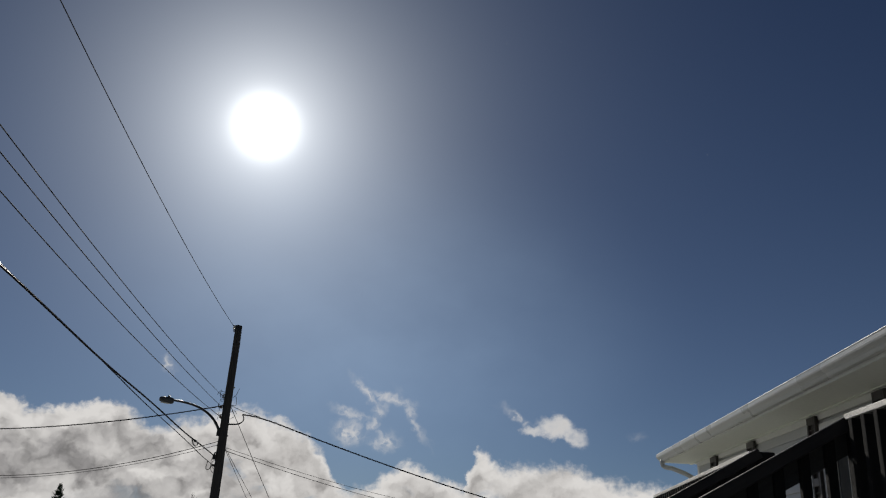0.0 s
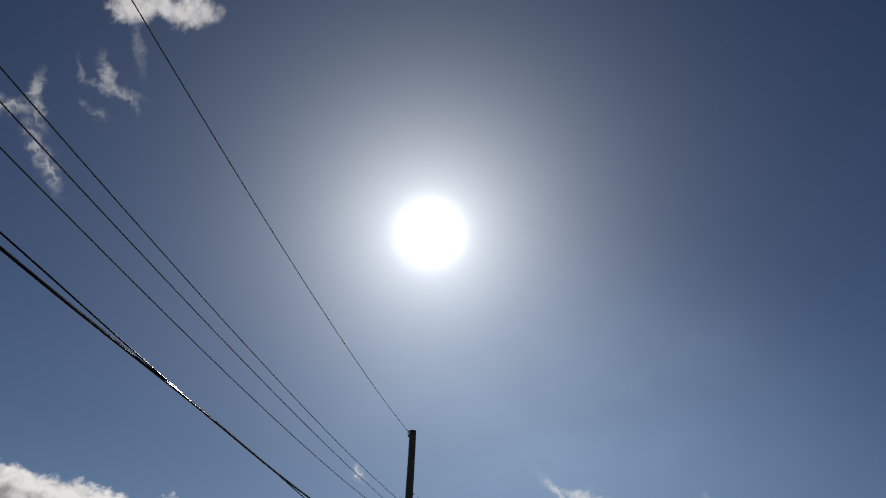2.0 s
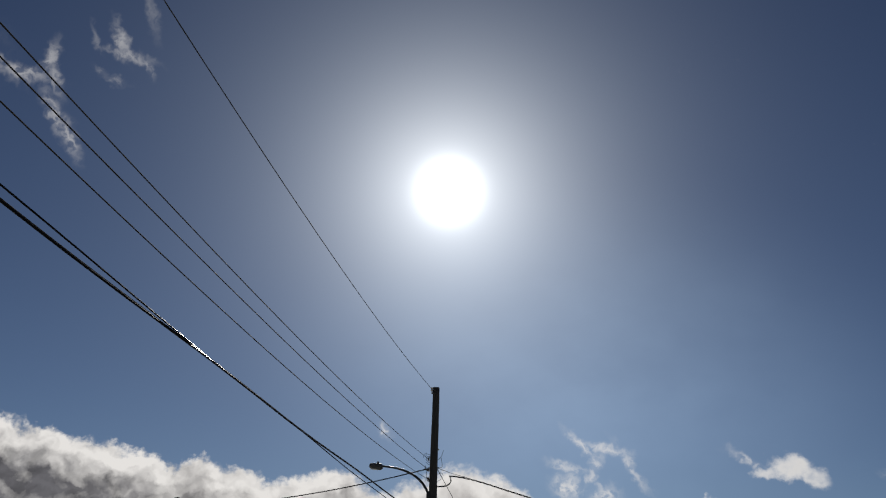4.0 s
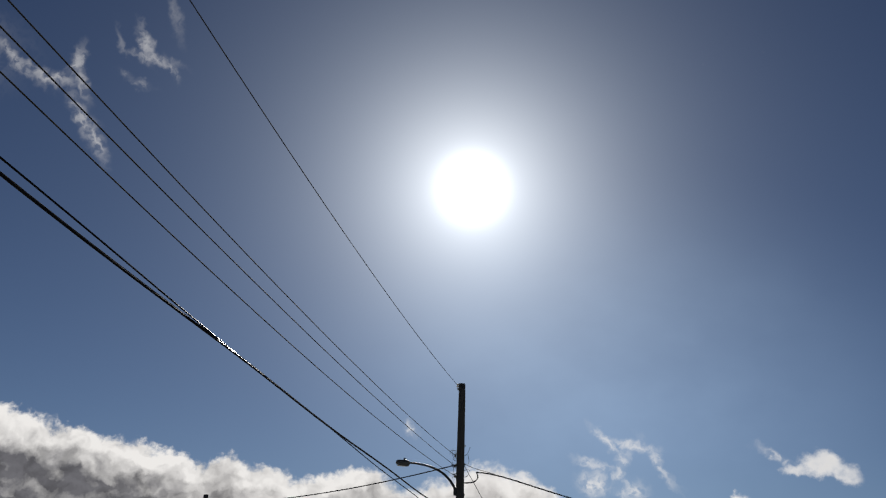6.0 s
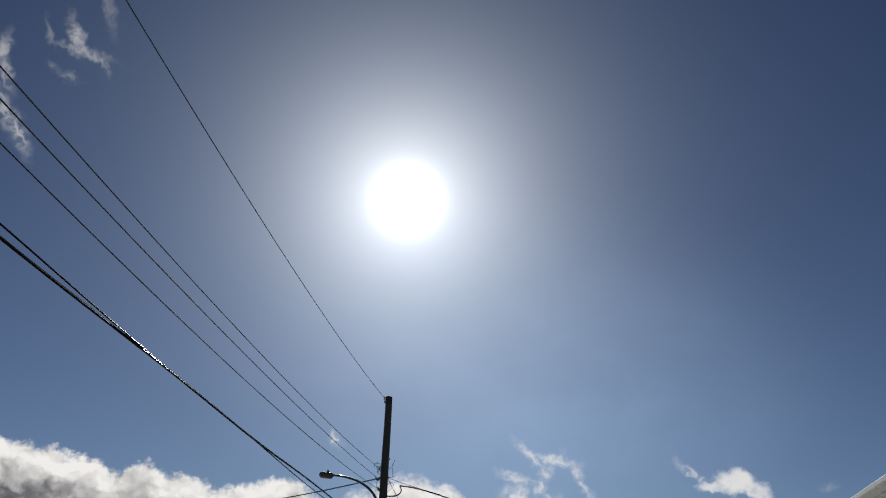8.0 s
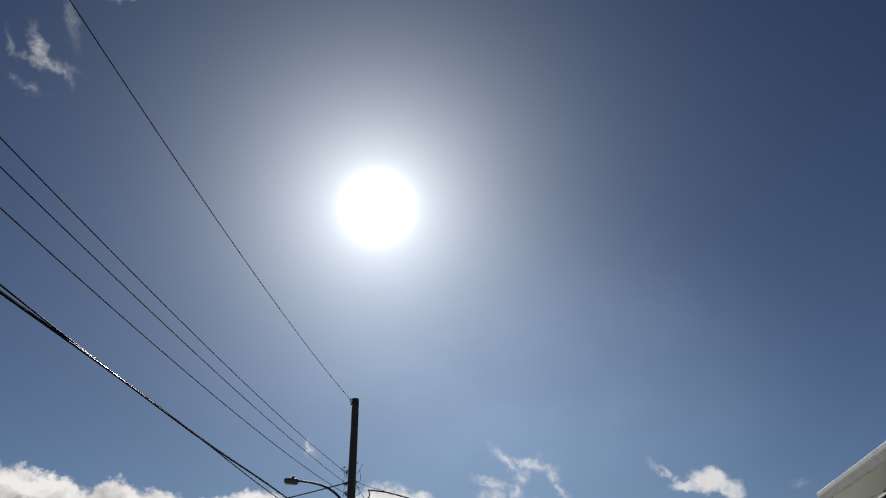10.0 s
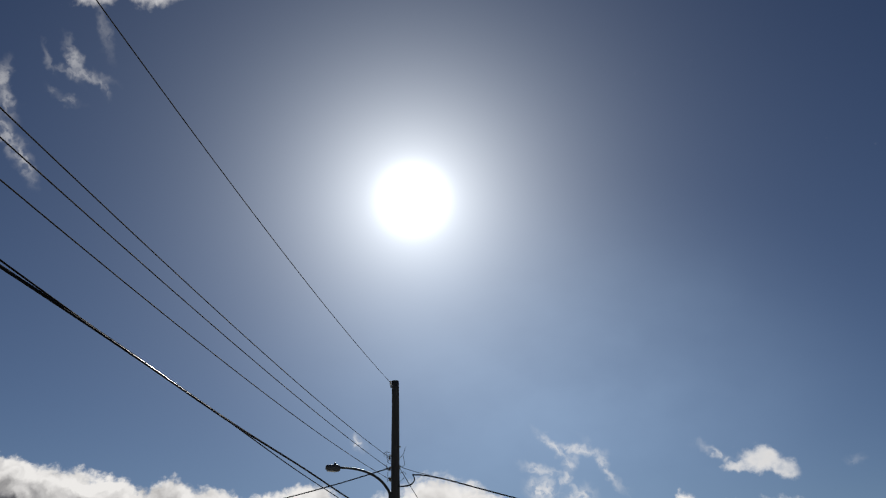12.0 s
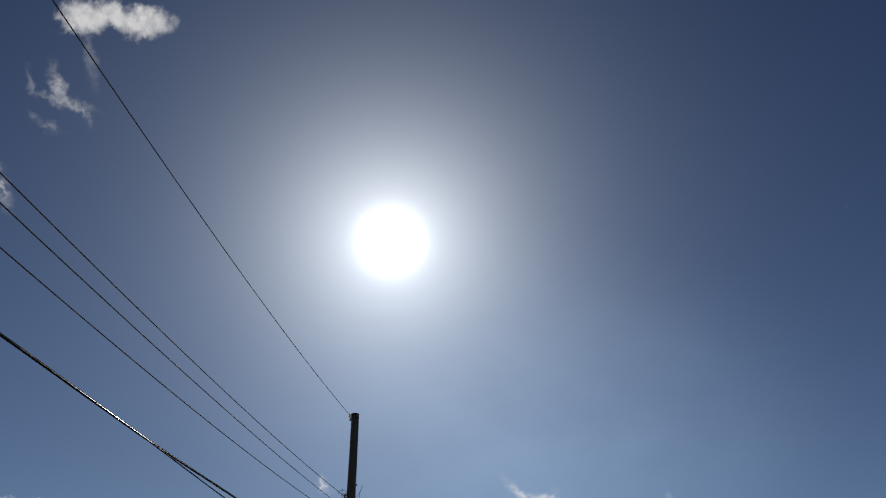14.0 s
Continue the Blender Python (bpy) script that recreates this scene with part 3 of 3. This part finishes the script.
def stair_rail(y, label):
    """Sloping railing: rail on edge, inner board, lower rail and balusters."""
    rail = thing("stair_railing", HOUSE, label, "railing", "stair railings")
    end = -STAIR_RUN + 0.06
    tilt = math.degrees(math.atan(SLOPE))
    long = -end / math.cos(math.radians(tilt))
    m = pose(0, y, RAIL_Z, 0, -tilt, 0)
    bm = bmesh.new()
    block(bm, (-long, -0.02, -0.058), (0.0, 0.02, -0.001), 0.006)
    part("top_rail", bm, STAIN_RAIL, rail, m=m)
    bm = bmesh.new()
    block(bm, (-long, 0.064, -0.150), (-0.01, 0.084, -0.030), 0.005)
    part("inner_rail", bm, STAIN_PALER, rail, m=m)
    bm = bmesh.new()
    block(bm, (-long + 0.03, -0.02, -0.92), (0.0, 0.02, -0.83), 0.005)
    part("bottom_rail", bm, STAIN_RAIL, rail, m=m)
    x = -0.08
    while x > end + 0.06:
        top = RAIL_Z + x * SLOPE - 0.03
        part("baluster", BALUSTER, STAIN, rail, m=Matrix.Translation((x, y + 0.042, top - 0.86)))
        x -= 0.115
    rail_post(rail, 0.055, y + 0.03, DECK_Z, RAIL_Z - 0.02)
    rail_post(rail, end + 0.05, y + 0.10, 0.0, RAIL_Z + end * SLOPE - 0.07)
    return rail


stair_rail(0.0, "black-stained sloping stair railing with square balusters")
stair_rail(STAIR_W - 0.06, "black-stained stair railing on the far side of the steps")


def hanging_bracket():
    """Black iron bracket with a brace and a turned-up hook, screwed to the deck railing."""
    hook = thing("plant_bracket", FAR_RAIL @ Matrix.Translation((-0.06, 4.70 - STAIR_W, 2.09)), "black iron plant bracket with curled hook on deck railing", "bracket")
    bm = bmesh.new()
    block(bm, (-0.012, -0.015, -0.22), (0.010, 0.015, 0.06), 0.003)
    part("back_plate", bm, DARK_STEEL, hook)
    bm = bmesh.new()
    ring_tube(bm, [(0.0, 0, 0.0), (-0.37, 0, 0.0)] + bez((-0.37, 0, 0), (-0.388, 0, -0.002), (-0.382, 0, -0.03), (-0.372, 0, -0.062), 6)[1:], 0.0048, 8)
    part("arm", bm, DARK_STEEL, hook)
    bm = bmesh.new()
    ring_tube(bm, bez((-0.372, 0, -0.062), (-0.368, 0, -0.092), (-0.412, 0, -0.092), (-0.428, 0, -0.055), 10), 0.0056, 8)
    part("hook", bm, DARK_STEEL, hook)
    bm = bmesh.new()
    ring_tube(bm, [(0.0, 0, -0.2), (-0.36, 0, -0.004)], 0.0042, 8)
    part("brace", bm, DARK_STEEL, hook)


hanging_bracket()

# ---- street pole, lamp and lines ----
POLE_Y, POLE_TOP = 29.7, 8.83
LINE_TURN = radians(-8.86)
LINE = Vector((math.sin(LINE_TURN), -math.cos(LINE_TURN), 0))


def pole_body(height, r_top, r_base, seed):
    rnd = random.Random(seed)
    bm = bmesh.new()
    k = 24
    pts = [(0.006 * math.sin(i * 0.5 + seed), 0.006 * math.cos(i * 0.37), -0.05 + (height + 0.05) * i / k) for i in range(k + 1)]
    ring_tube(bm, pts, [r_base + (r_top - r_base) * i / k + rnd.uniform(-0.002, 0.002) for i in range(k + 1)], 16)
    return bm


def spool(bm, c, axis, r=0.038, h=0.075):
    """A grooved insulator."""
    c, axis = Vector(c), Vector(axis).normalized()
    rs = [0.6, 1.0, 1.0, 0.62, 0.55, 0.62, 1.0, 1.0, 0.6]
    ring_tube(bm, [c + axis * h * (i / 8 - 0.5) for i in range(9)], [r * q for q in rs], 12)


def build_pole():
    pole = thing("utility_pole", pose(0, POLE_Y, 0), "dark weathered wooden utility pole with line hardware", "utility pole", "street poles")
    part("shaft", pole_body(POLE_TOP, 0.122, 0.175, 3), POLE_WOOD, pole)
    # cap
    bm = bmesh.new()
    ring_tube(bm, [(0, 0, POLE_TOP - 0.004), (0, 0, POLE_TOP + 0.012)], [0.126, 0.118], 16)
    part("top_cap", bm, DARK_STEEL, pole)
    # pole-top insulator on its pin, beside the head of the pole
    bm = bmesh.new()
    spool(bm, (-0.155, -0.04, POLE_TOP - 0.06), (0, 0, 1), 0.05, 0.13)
    part("insulator", bm, CERAMIC, pole, "pale glazed pole-top insulator")
    bm = bmesh.new()
    block(bm, (-0.17, -0.06, POLE_TOP - 0.24), (-0.09, -0.02, POLE_TOP - 0.14), 0.006)
    part("insulator_pin", bm, STEEL, pole)
    # rack of three spools for the low-voltage wires
    for z in (6.227, 5.870, 5.530):
        bm = bmesh.new()
        spool(bm, (-0.19, -0.06, z), (0, 0, 1), 0.045, 0.09)
        part("insulator", bm, BROWN_GLAZE, pole, "dark brown glazed spool insulator")
        bm = bmesh.new()
        ring_tube(bm, bez((-0.115, -0.03, z + 0.07), (-0.2, -0.06, z + 0.08), (-0.24, -0.07, z + 0.05), (-0.19, -0.06, z), 8), 0.008, 6)
        ring_tube(bm, bez((-0.115, -0.03, z - 0.07), (-0.2, -0.06, z - 0.08), (-0.24, -0.07, z - 0.05), (-0.19, -0.06, z), 8), 0.008, 6)
        part("clevis", bm, STEEL, pole)
    # through bolts
    for z, a in ((6.6, 20), (6.3, 200), (5.95, 20), (5.5, 190), (4.9, 10), (4.45, 30), (4.3, 200)):
        bm = bmesh.new()
        w = Vector((math.cos(radians(a)), math.sin(radians(a)), 0))
        ring_tube(bm, [w * 0.10 + Vector((0, 0, z)), w * 0.18 + Vector((0, 0, z))], 0.013, 6)
        ring_tube(bm, [w * 0.15 + Vector((0, 0, z)), w * 0.175 + Vector((0, 0, z))], 0.03, 6)
        part("bolt", bm, STEEL, pole)
    # jumpers and stray wire ends round the rack
    rnd = random.Random(11)
    for k in range(12):
        z = 5.45 + k * 0.085
        side = -1 if k % 3 else 1
        a = Vector((side * 0.14, -0.06, z))
        b = a + Vector((side * rnd.uniform(0.06, 0.18), rnd.uniform(-0.08, 0.08), rnd.uniform(-0.08, 0.12)))
        c = a + Vector((side * rnd.uniform(0.10, 0.24), rnd.uniform(-0.08, 0.08), rnd.uniform(-0.06, 0.22)))
        bm = bmesh.new()
        ring_tube(bm, bez(a, b, c, a + Vector((side * rnd.uniform(0.10, 0.26), rnd.uniform(-0.06, 0.06), rnd.uniform(-0.2, 0.34))), 10), 0.0075, 5)
        part("jumper_wire", bm, BARE_WIRE, pole)
    # cable clamp for the telephone lines
    bm = bmesh.new()
    block(bm, (-0.25, -0.10, 4.06), (-0.13, 0.0, 4.22), 0.02)
    block(bm, (-0.22, -0.12, 4.10), (-0.16, -0.08, 4.30), 0.012)
    part("cable_clamp", bm, DARK_STEEL, pole)
    bm = bmesh.new()
    block(bm, (-0.23, -0.11, 3.83), (-0.14, -0.02, 3.91), 0.015)
    part("cable_clamp", bm, DARK_STEEL, pole)
    # ground lead down the side
    bm = bmesh.new()
    ring_tube(bm, [(0.13, -0.08, 3.95), (0.15, -0.09, 3.0), (0.15, -0.10, 0.1)], 0.009, 6)
    part("ground_lead", bm, BARE_WIRE, pole)
    for z in (3.7, 3.85):
        bm = bmesh.new()
        ring_tube(bm, bez((-0.13, -0.05, z + 0.35), (-0.30, -0.08, z + 0.3), (-0.34, -0.08, z + 0.02), (-0.13, -0.04, z - 0.1), 10), 0.007, 5)
        part("drip_loop", bm, CABLE, pole)
    return pole


build_pole()


def build_lamp():
    lamp = thing("street_lamp", pose(-0.14, POLE_Y - 0.04, 5.03), "dark curved-arm street lamp bolted to the wooden pole", "street lamp")
    head = Vector((-1.70, -0.30, 0.87))
    bm = bmesh.new()
    block(bm, (-0.09, -0.05, -0.17), (0.03, 0.05, 0.10), 0.015)
    part("bracket", bm, DARK_STEEL, lamp)
    pts = bez((0, 0, -0.05), (-0.22, -0.04, 0.52), (-0.72, -0.14, 0.86), tuple(head), 18)
    bm = bmesh.new()
    ring_tube(bm, pts, [0.048 - 0.012 * i / 18 for i in range(19)], 10)
    part("arm", bm, DARK_STEEL, lamp)
    along = Vector((-0.93, -0.18, 0.07)).normalized()
    turn = Matrix.Translation(head - Vector((0, 0, 0.03))) @ along.to_track_quat("X", "Z").to_matrix().to_4x4()
    bm = bmesh.new()
    sect = [(-0.05, 0.05, 0.055), (-0.01, 0.09, 0.095), (0.06, 0.12, 0.106), (0.28, 0.13, 0.092), (0.40, 0.12, 0.074), (0.43, 0.09, 0.045)]
    rings = []
    for x, w, h in sect:
        rings.append([bm.verts.new((x, w * math.copysign(abs(math.cos(a)) ** 0.4, math.cos(a)), h * math.copysign(abs(math.sin(a)) ** 0.4, math.sin(a)))) for a in (2 * math.pi * k / 16 for k in range(16))])
    for a, b in zip(rings, rings[1:]):
        for k in range(16):
            bm.faces.new((a[k], a[(k + 1) % 16], b[(k + 1) % 16], b[k])).smooth = True
    bm.faces.new(list(reversed(rings[0])))
    bm.faces.new(rings[-1])
    housing = part("housing", bm, LAMP_GREY, lamp, "grey lamp housing", turn)
    bm = bmesh.new()
    block(bm, (0.09, -0.085, -0.116), (0.37, 0.085, -0.06), 0.012)
    part("lens", bm, LENS, housing, "pale lamp lens")
    bm = bmesh.new()
    ring_tube(bm, [(0.14, 0, 0.08), (0.14, 0, 0.12), (0.14, 0, 0.165), (0.14, 0, 0.18)], [0.045, 0.045, 0.04, 0.015], 12)
    part("photocell", bm, LAMP_GREY, housing, "round photocell cap")


build_lamp()


def line_points(at, k1, k2, end=46.0, steps=70, wave=0.0, phase=0.0):
    """A hanging line along the street from its hold on the pole; z falls and rises as k1 s + k2 s^2."""
    out = []
    for i in range(steps + 1):
        s = end * i / steps
        p = Vector(at) + LINE * s
        out.append((p.x + wave * math.cos(s * 0.75 + phase), p.y, p.z + k1 * s + k2 * s * s + wave * math.sin(s * 0.75 + phase)))
    return out


def wound(pts, r, pitch, phase, step=0.09):
    """A strand wound round a line of points."""
    pts = [Vector(p) for p in pts]
    out, run = [], 0.0
    for a, b in zip(pts, pts[1:]):
        k = max(1, int((b - a).length / step))
        side = (b - a).cross(Vector((0, 0, 1))).normalized()
        for i in range(k):
            turn = 2 * math.pi * run / pitch + phase
            out.append(a.lerp(b, i / k) + side * r * math.cos(turn) + Vector((0, 0, r * math.sin(turn))))
            run += (b - a).length / k
    return out + [pts[-1]]


def line(name, pts, r, label, mat=None, group="overhead lines", sides=6, twisted=False):
    bm = bmesh.new()
    if twisted:
        for phase in (0.0, 2.1, 4.2):
            ring_tube(bm, wound(pts, r, 0.85, phase), r * 0.62, 5)
    else:
        ring_tube(bm, pts, r, sides)
    return solid(name, bm, mat or CABLE, pose(0, 0, 0), label, "cable", group)


RACK = (-0.19, POLE_Y - 0.06)
line("power_line", line_points((-0.155, POLE_Y - 0.04, 8.77), -0.04966, 0.00221), 0.0085, "thin bare high-voltage wire from the pole top", BARE_WIRE)
line("power_line", line_points((*RACK, 6.227), -0.02967, 0.00159), 0.0083, "dark low-voltage wire from the upper rack spool", BARE_WIRE)
line("power_line", line_points((*RACK, 5.870), 0.0014 + -0.02338, 0.00138), 0.0083, "dark low-voltage wire from the middle rack spool", BARE_WIRE)
line("power_line", line_points((*RACK, 5.530), 0.0033 + -0.03884, 0.00188), 0.0083, "dark low-voltage wire from the lower rack spool", BARE_WIRE)
CLAMP = (-0.20, POLE_Y - 0.08)
line("telephone_cable", line_points((*CLAMP, 4.173), 0.01725, 0.000594, wave=0.012, steps=140), 0.0150, "thick black telephone cable lashed to its strand")
line("telephone_cable", line_points((*CLAMP, 3.873), 0.03875, 0.000434, wave=0.010, phase=2.6, steps=140), 0.0105, "thinner black telephone cable crossing the lashed bundle")
line("telephone_cable", line_points((*CLAMP, 4.194), 0.01725, 0.000594, wave=0.012, steps=140), 0.005, "thin messenger strand over the telephone cable", BARE_WIRE)


def sag(a, b, drop, k=28):
    a, b = Vector(a), Vector(b)
    return [a.lerp(b, i / k) - Vector((0, 0, 4 * drop * (i / k) * (1 - i / k))) for i in range(k + 1)]


# splice loop hanging under the telephone cable near the pole
q = Vector((*CLAMP, 0)) + LINE * 3.3
bm = bmesh.new()
ring_tube(bm, bez(q + Vector((0.0, 0, 4.23)), q + LINE * 0.25 + Vector((0, 0, 4.04)), q + LINE * 0.75 + Vector((0, 0, 4.07)), q + LINE * 1.05 + Vector((0, 0, 4.255)), 16), 0.017, 7)
solid("cable_loop", bm, CABLE, pose(0, 0, 0), "black slack loop in the telephone cable", "cable", "overhead lines")
# splice case clamped over the same cable, and the loose tail of the thinner one
bm = bmesh.new()
ring_tube(bm, [q + LINE * (0.25 + d) + Vector((0, 0, 4.243)) for d in (0.0, 0.03, 0.10, 0.34, 0.42, 0.45)], [0.012, 0.026, 0.034, 0.034, 0.026, 0.012], 10)
solid("splice_case", bm, CABLE, pose(0, 0, 0), "small black splice case on the telephone cable", "cable", "overhead lines")
q = Vector((*CLAMP, 0)) + LINE * 1.15
bm = bmesh.new()
ring_tube(bm, bez(q + Vector((0, 0, 3.92)), q + Vector((0.02, 0, 3.82)), q + Vector((-0.06, 0, 3.70)), q + Vector((0.0, 0, 3.64)), 10)
          + bez(q + Vector((0.0, 0, 3.64)), q + Vector((0.07, 0, 3.60)), q + Vector((0.12, 0, 3.70)), q + Vector((0.17, 0, 3.80)), 8)[1:], 0.011, 6)
solid("cable_tail", bm, CABLE, pose(0, 0, 0), "loose black tail hanging from the telephone cable", "cable", "overhead lines")

# second pole, further back across the street
P2 = Vector((-12.25, 40.04, 0))


def build_far_pole():
    pole = thing("utility_pole", pose(P2.x, P2.y, 0), "shorter dark wooden pole with tangled service wires", "utility pole", "street poles")
    part("shaft", pole_body(5.76, 0.115, 0.16, 8), POLE_WOOD, pole)
    rnd = random.Random(4)
    for k, z in enumerate((5.45, 5.25, 5.0)):
        bm = bmesh.new()
        spool(bm, (-0.17 if k % 2 else 0.16, -0.05, z), (0, 0, 1))
        part("insulator", bm, BROWN_GLAZE, pole)
    for k in range(8):
        z = 4.9 + k * 0.08
        side = -1 if k % 4 else 1
        a = Vector((side * 0.11, -0.04, z))
        bm = bmesh.new()
        ring_tube(bm, bez(a, a + Vector((side * rnd.uniform(0.2, 0.5), 0, rnd.uniform(-0.2, 0.3))), a + Vector((side * rnd.uniform(0.3, 0.6), 0, rnd.uniform(-0.35, 0.2))),
                          a + Vector((side * rnd.uniform(0.05, 0.4), 0, rnd.uniform(-0.4, 0.1))), 12), 0.008, 5)
        part("jumper_wire", bm, CABLE, pole)


build_far_pole()

# lines between the two poles and out to the houses
line("service_wire", sag((-0.14, POLE_Y, 5.92), (P2.x + 0.13, P2.y, 5.34), 0.30), 0.015, "black twisted service cable between the two poles", twisted=True)
line("service_wire", sag((-0.14, POLE_Y, 4.68), (P2.x + 0.13, P2.y, 3.60), 0.60), 0.011, "dark telephone drop between the two poles")
line("service_wire", sag((-0.14, POLE_Y, 4.56), (P2.x + 0.13, P2.y, 3.45), 0.55), 0.008, "thin telephone drop between the two poles")
line("service_wire", sag((P2.x - 0.12, P2.y, 5.3), (P2.x - 24, P2.y + 3.0, 4.7), 0.5), 0.011, "dark service wire running on from the shorter pole")
line("service_wire", sag((P2.x - 0.12, P2.y, 5.1), (P2.x - 24, P2.y + 2.0, 4.3), 0.5), 0.011, "dark service wire running on from the shorter pole")
line("guy_wire", sag((P2.x + 0.1, P2.y, 5.2), (P2.x + 2.7, P2.y + 0.6, 0.0), 0.02), 0.009, "thin steel guy wire of the shorter pole", STEEL)
# service drop with its curled lead, to a house off to the side
line("service_wire", bez((0.12, POLE_Y - 0.05, 5.30), (0.55, POLE_Y - 0.1, 5.26), (0.72, POLE_Y - 0.1, 5.44), (0.56, POLE_Y - 0.05, 5.66), 14)
     + bez((0.56, POLE_Y - 0.05, 5.66), (0.9, POLE_Y + 0.15, 5.70), (1.5, POLE_Y + 0.45, 5.62), (2.2, POLE_Y + 0.8, 5.46), 10)[1:]
     + sag((2.2, POLE_Y + 0.8, 5.46), (18.0, 38.6, 3.0), 0.23)[1:], 0.018, "black twisted service drop with a curled lead", twisted=True)
line("service_wire", sag((0.12, POLE_Y, 5.95), (1.2, POLE_Y + 0.3, 5.68), 0.03, 10), 0.008, "short wire tail from the rack to the service drop")
line("guy_wire", sag((0.12, POLE_Y, 5.92), (4.75, 43.2, 0.0), 0.05), 0.011, "dark guy wire running down behind the pole", BARE_WIRE)
line("guy_wire", sag((0.12, POLE_Y, 4.50), (4.6, 46.3, 0.0), 0.05), 0.008, "thin guy wire running down behind the pole", BARE_WIRE)
line("guy_wire", sag((0.12, POLE_Y, 4.46), (3.9, 46.0, 0.0), 0.05), 0.008, "thin guy wire running down behind the pole", BARE_WIRE)
line("service_wire", sag((0.12, POLE_Y, 4.50), (13.2, 46.0, 3.75), 0.25), 0.008, "thin telephone drop to a house beyond")
line("service_wire", sag((0.12, POLE_Y, 4.40), (13.2, 46.0, 3.45), 0.25), 0.011, "dark telephone drop to a house beyond")

# ---- tree tips beyond the street ----


def spruce(x, y, height, seed, label):
    tree = thing("spruce_tree", pose(x, y, 0), label, "tree", "far trees")
    rnd = random.Random(seed)
    bm = bmesh.new()
    ring_tube(bm, [(0, 0, 0), (0, 0, height * 0.5), (0.01, 0, height)], [0.09, 0.05, 0.008], 7)
    part("trunk", bm, BARK, tree)
    bm = bmesh.new()
    z = 0.6
    while z < height - 0.05:
        reach = (height - z) * 0.34 + 0.06
        for k in range(8):
            a = rnd.uniform(0, 6.283)
            r = reach * rnd.uniform(0.65, 1.1)
            root = Vector((0, 0, z + rnd.uniform(-0.08, 0.08)))
            tip = Vector((math.cos(a) * r, math.sin(a) * r, root.z + r * rnd.uniform(0.15, 0.95)))
            ring_tube(bm, [root, root.lerp(tip, 0.6) - Vector((0, 0, 0.03)), tip], [0.014, 0.010, 0.004], 4)
            w = Vector((-math.sin(a), math.cos(a), 0))
            for j in range(9):
                f = 0.25 + 0.75 * j / 9
                p = root.lerp(tip, f)
                s = min(0.16 * (1.15 - f) + 0.04, reach * 0.5)
                for sgn in (-1, 1):
                    e = p + w * sgn * s + (tip - root).normalized() * s * 0.7 + Vector((0, 0, rnd.uniform(-0.03, 0.05)))
                    u = Vector((0, 0, 0.018))
                    bm.faces.new([bm.verts.new(p - u), bm.verts.new(e), bm.verts.new(p + u)])
        z += 0.13
    part("crown", bm, NEEDLES, tree)


spruce(-9.72, 59.2, 4.3, 1, "small dark spruce tree beyond the street")


def bare_tree(x, y, height, seed):
    tree = thing("bare_tree", pose(x, y, 0), "leafless young tree beyond the street", "tree", "far trees")
    rnd = random.Random(seed)
    bm = bmesh.new()
    ring_tube(bm, [(0, 0, 0), (0.03, 0, height * 0.55), (0, 0.02, height)], [0.08, 0.045, 0.006], 7)
    part("trunk", bm, BARK, tree)
    bm = bmesh.new()
    for k in range(26):
        z = height * rnd.uniform(0.35, 0.95)
        a = rnd.uniform(0, 6.283)
        r = (height - z) * 0.5 + 0.12
        tip = Vector((math.cos(a) * r * 0.6, math.sin(a) * r * 0.6, z + r))
        ring_tube(bm, [(0, 0, z), Vector((0, 0, z)).lerp(tip, 0.5) + Vector((0.02, 0, -0.04)), tip], [0.018, 0.012, 0.004], 4)
    part("twigs", bm, BARK, tree)


bare_tree(-1.45, 60.0, 4.35, 5)

# ---- pieces of the wall ----
build_siding()
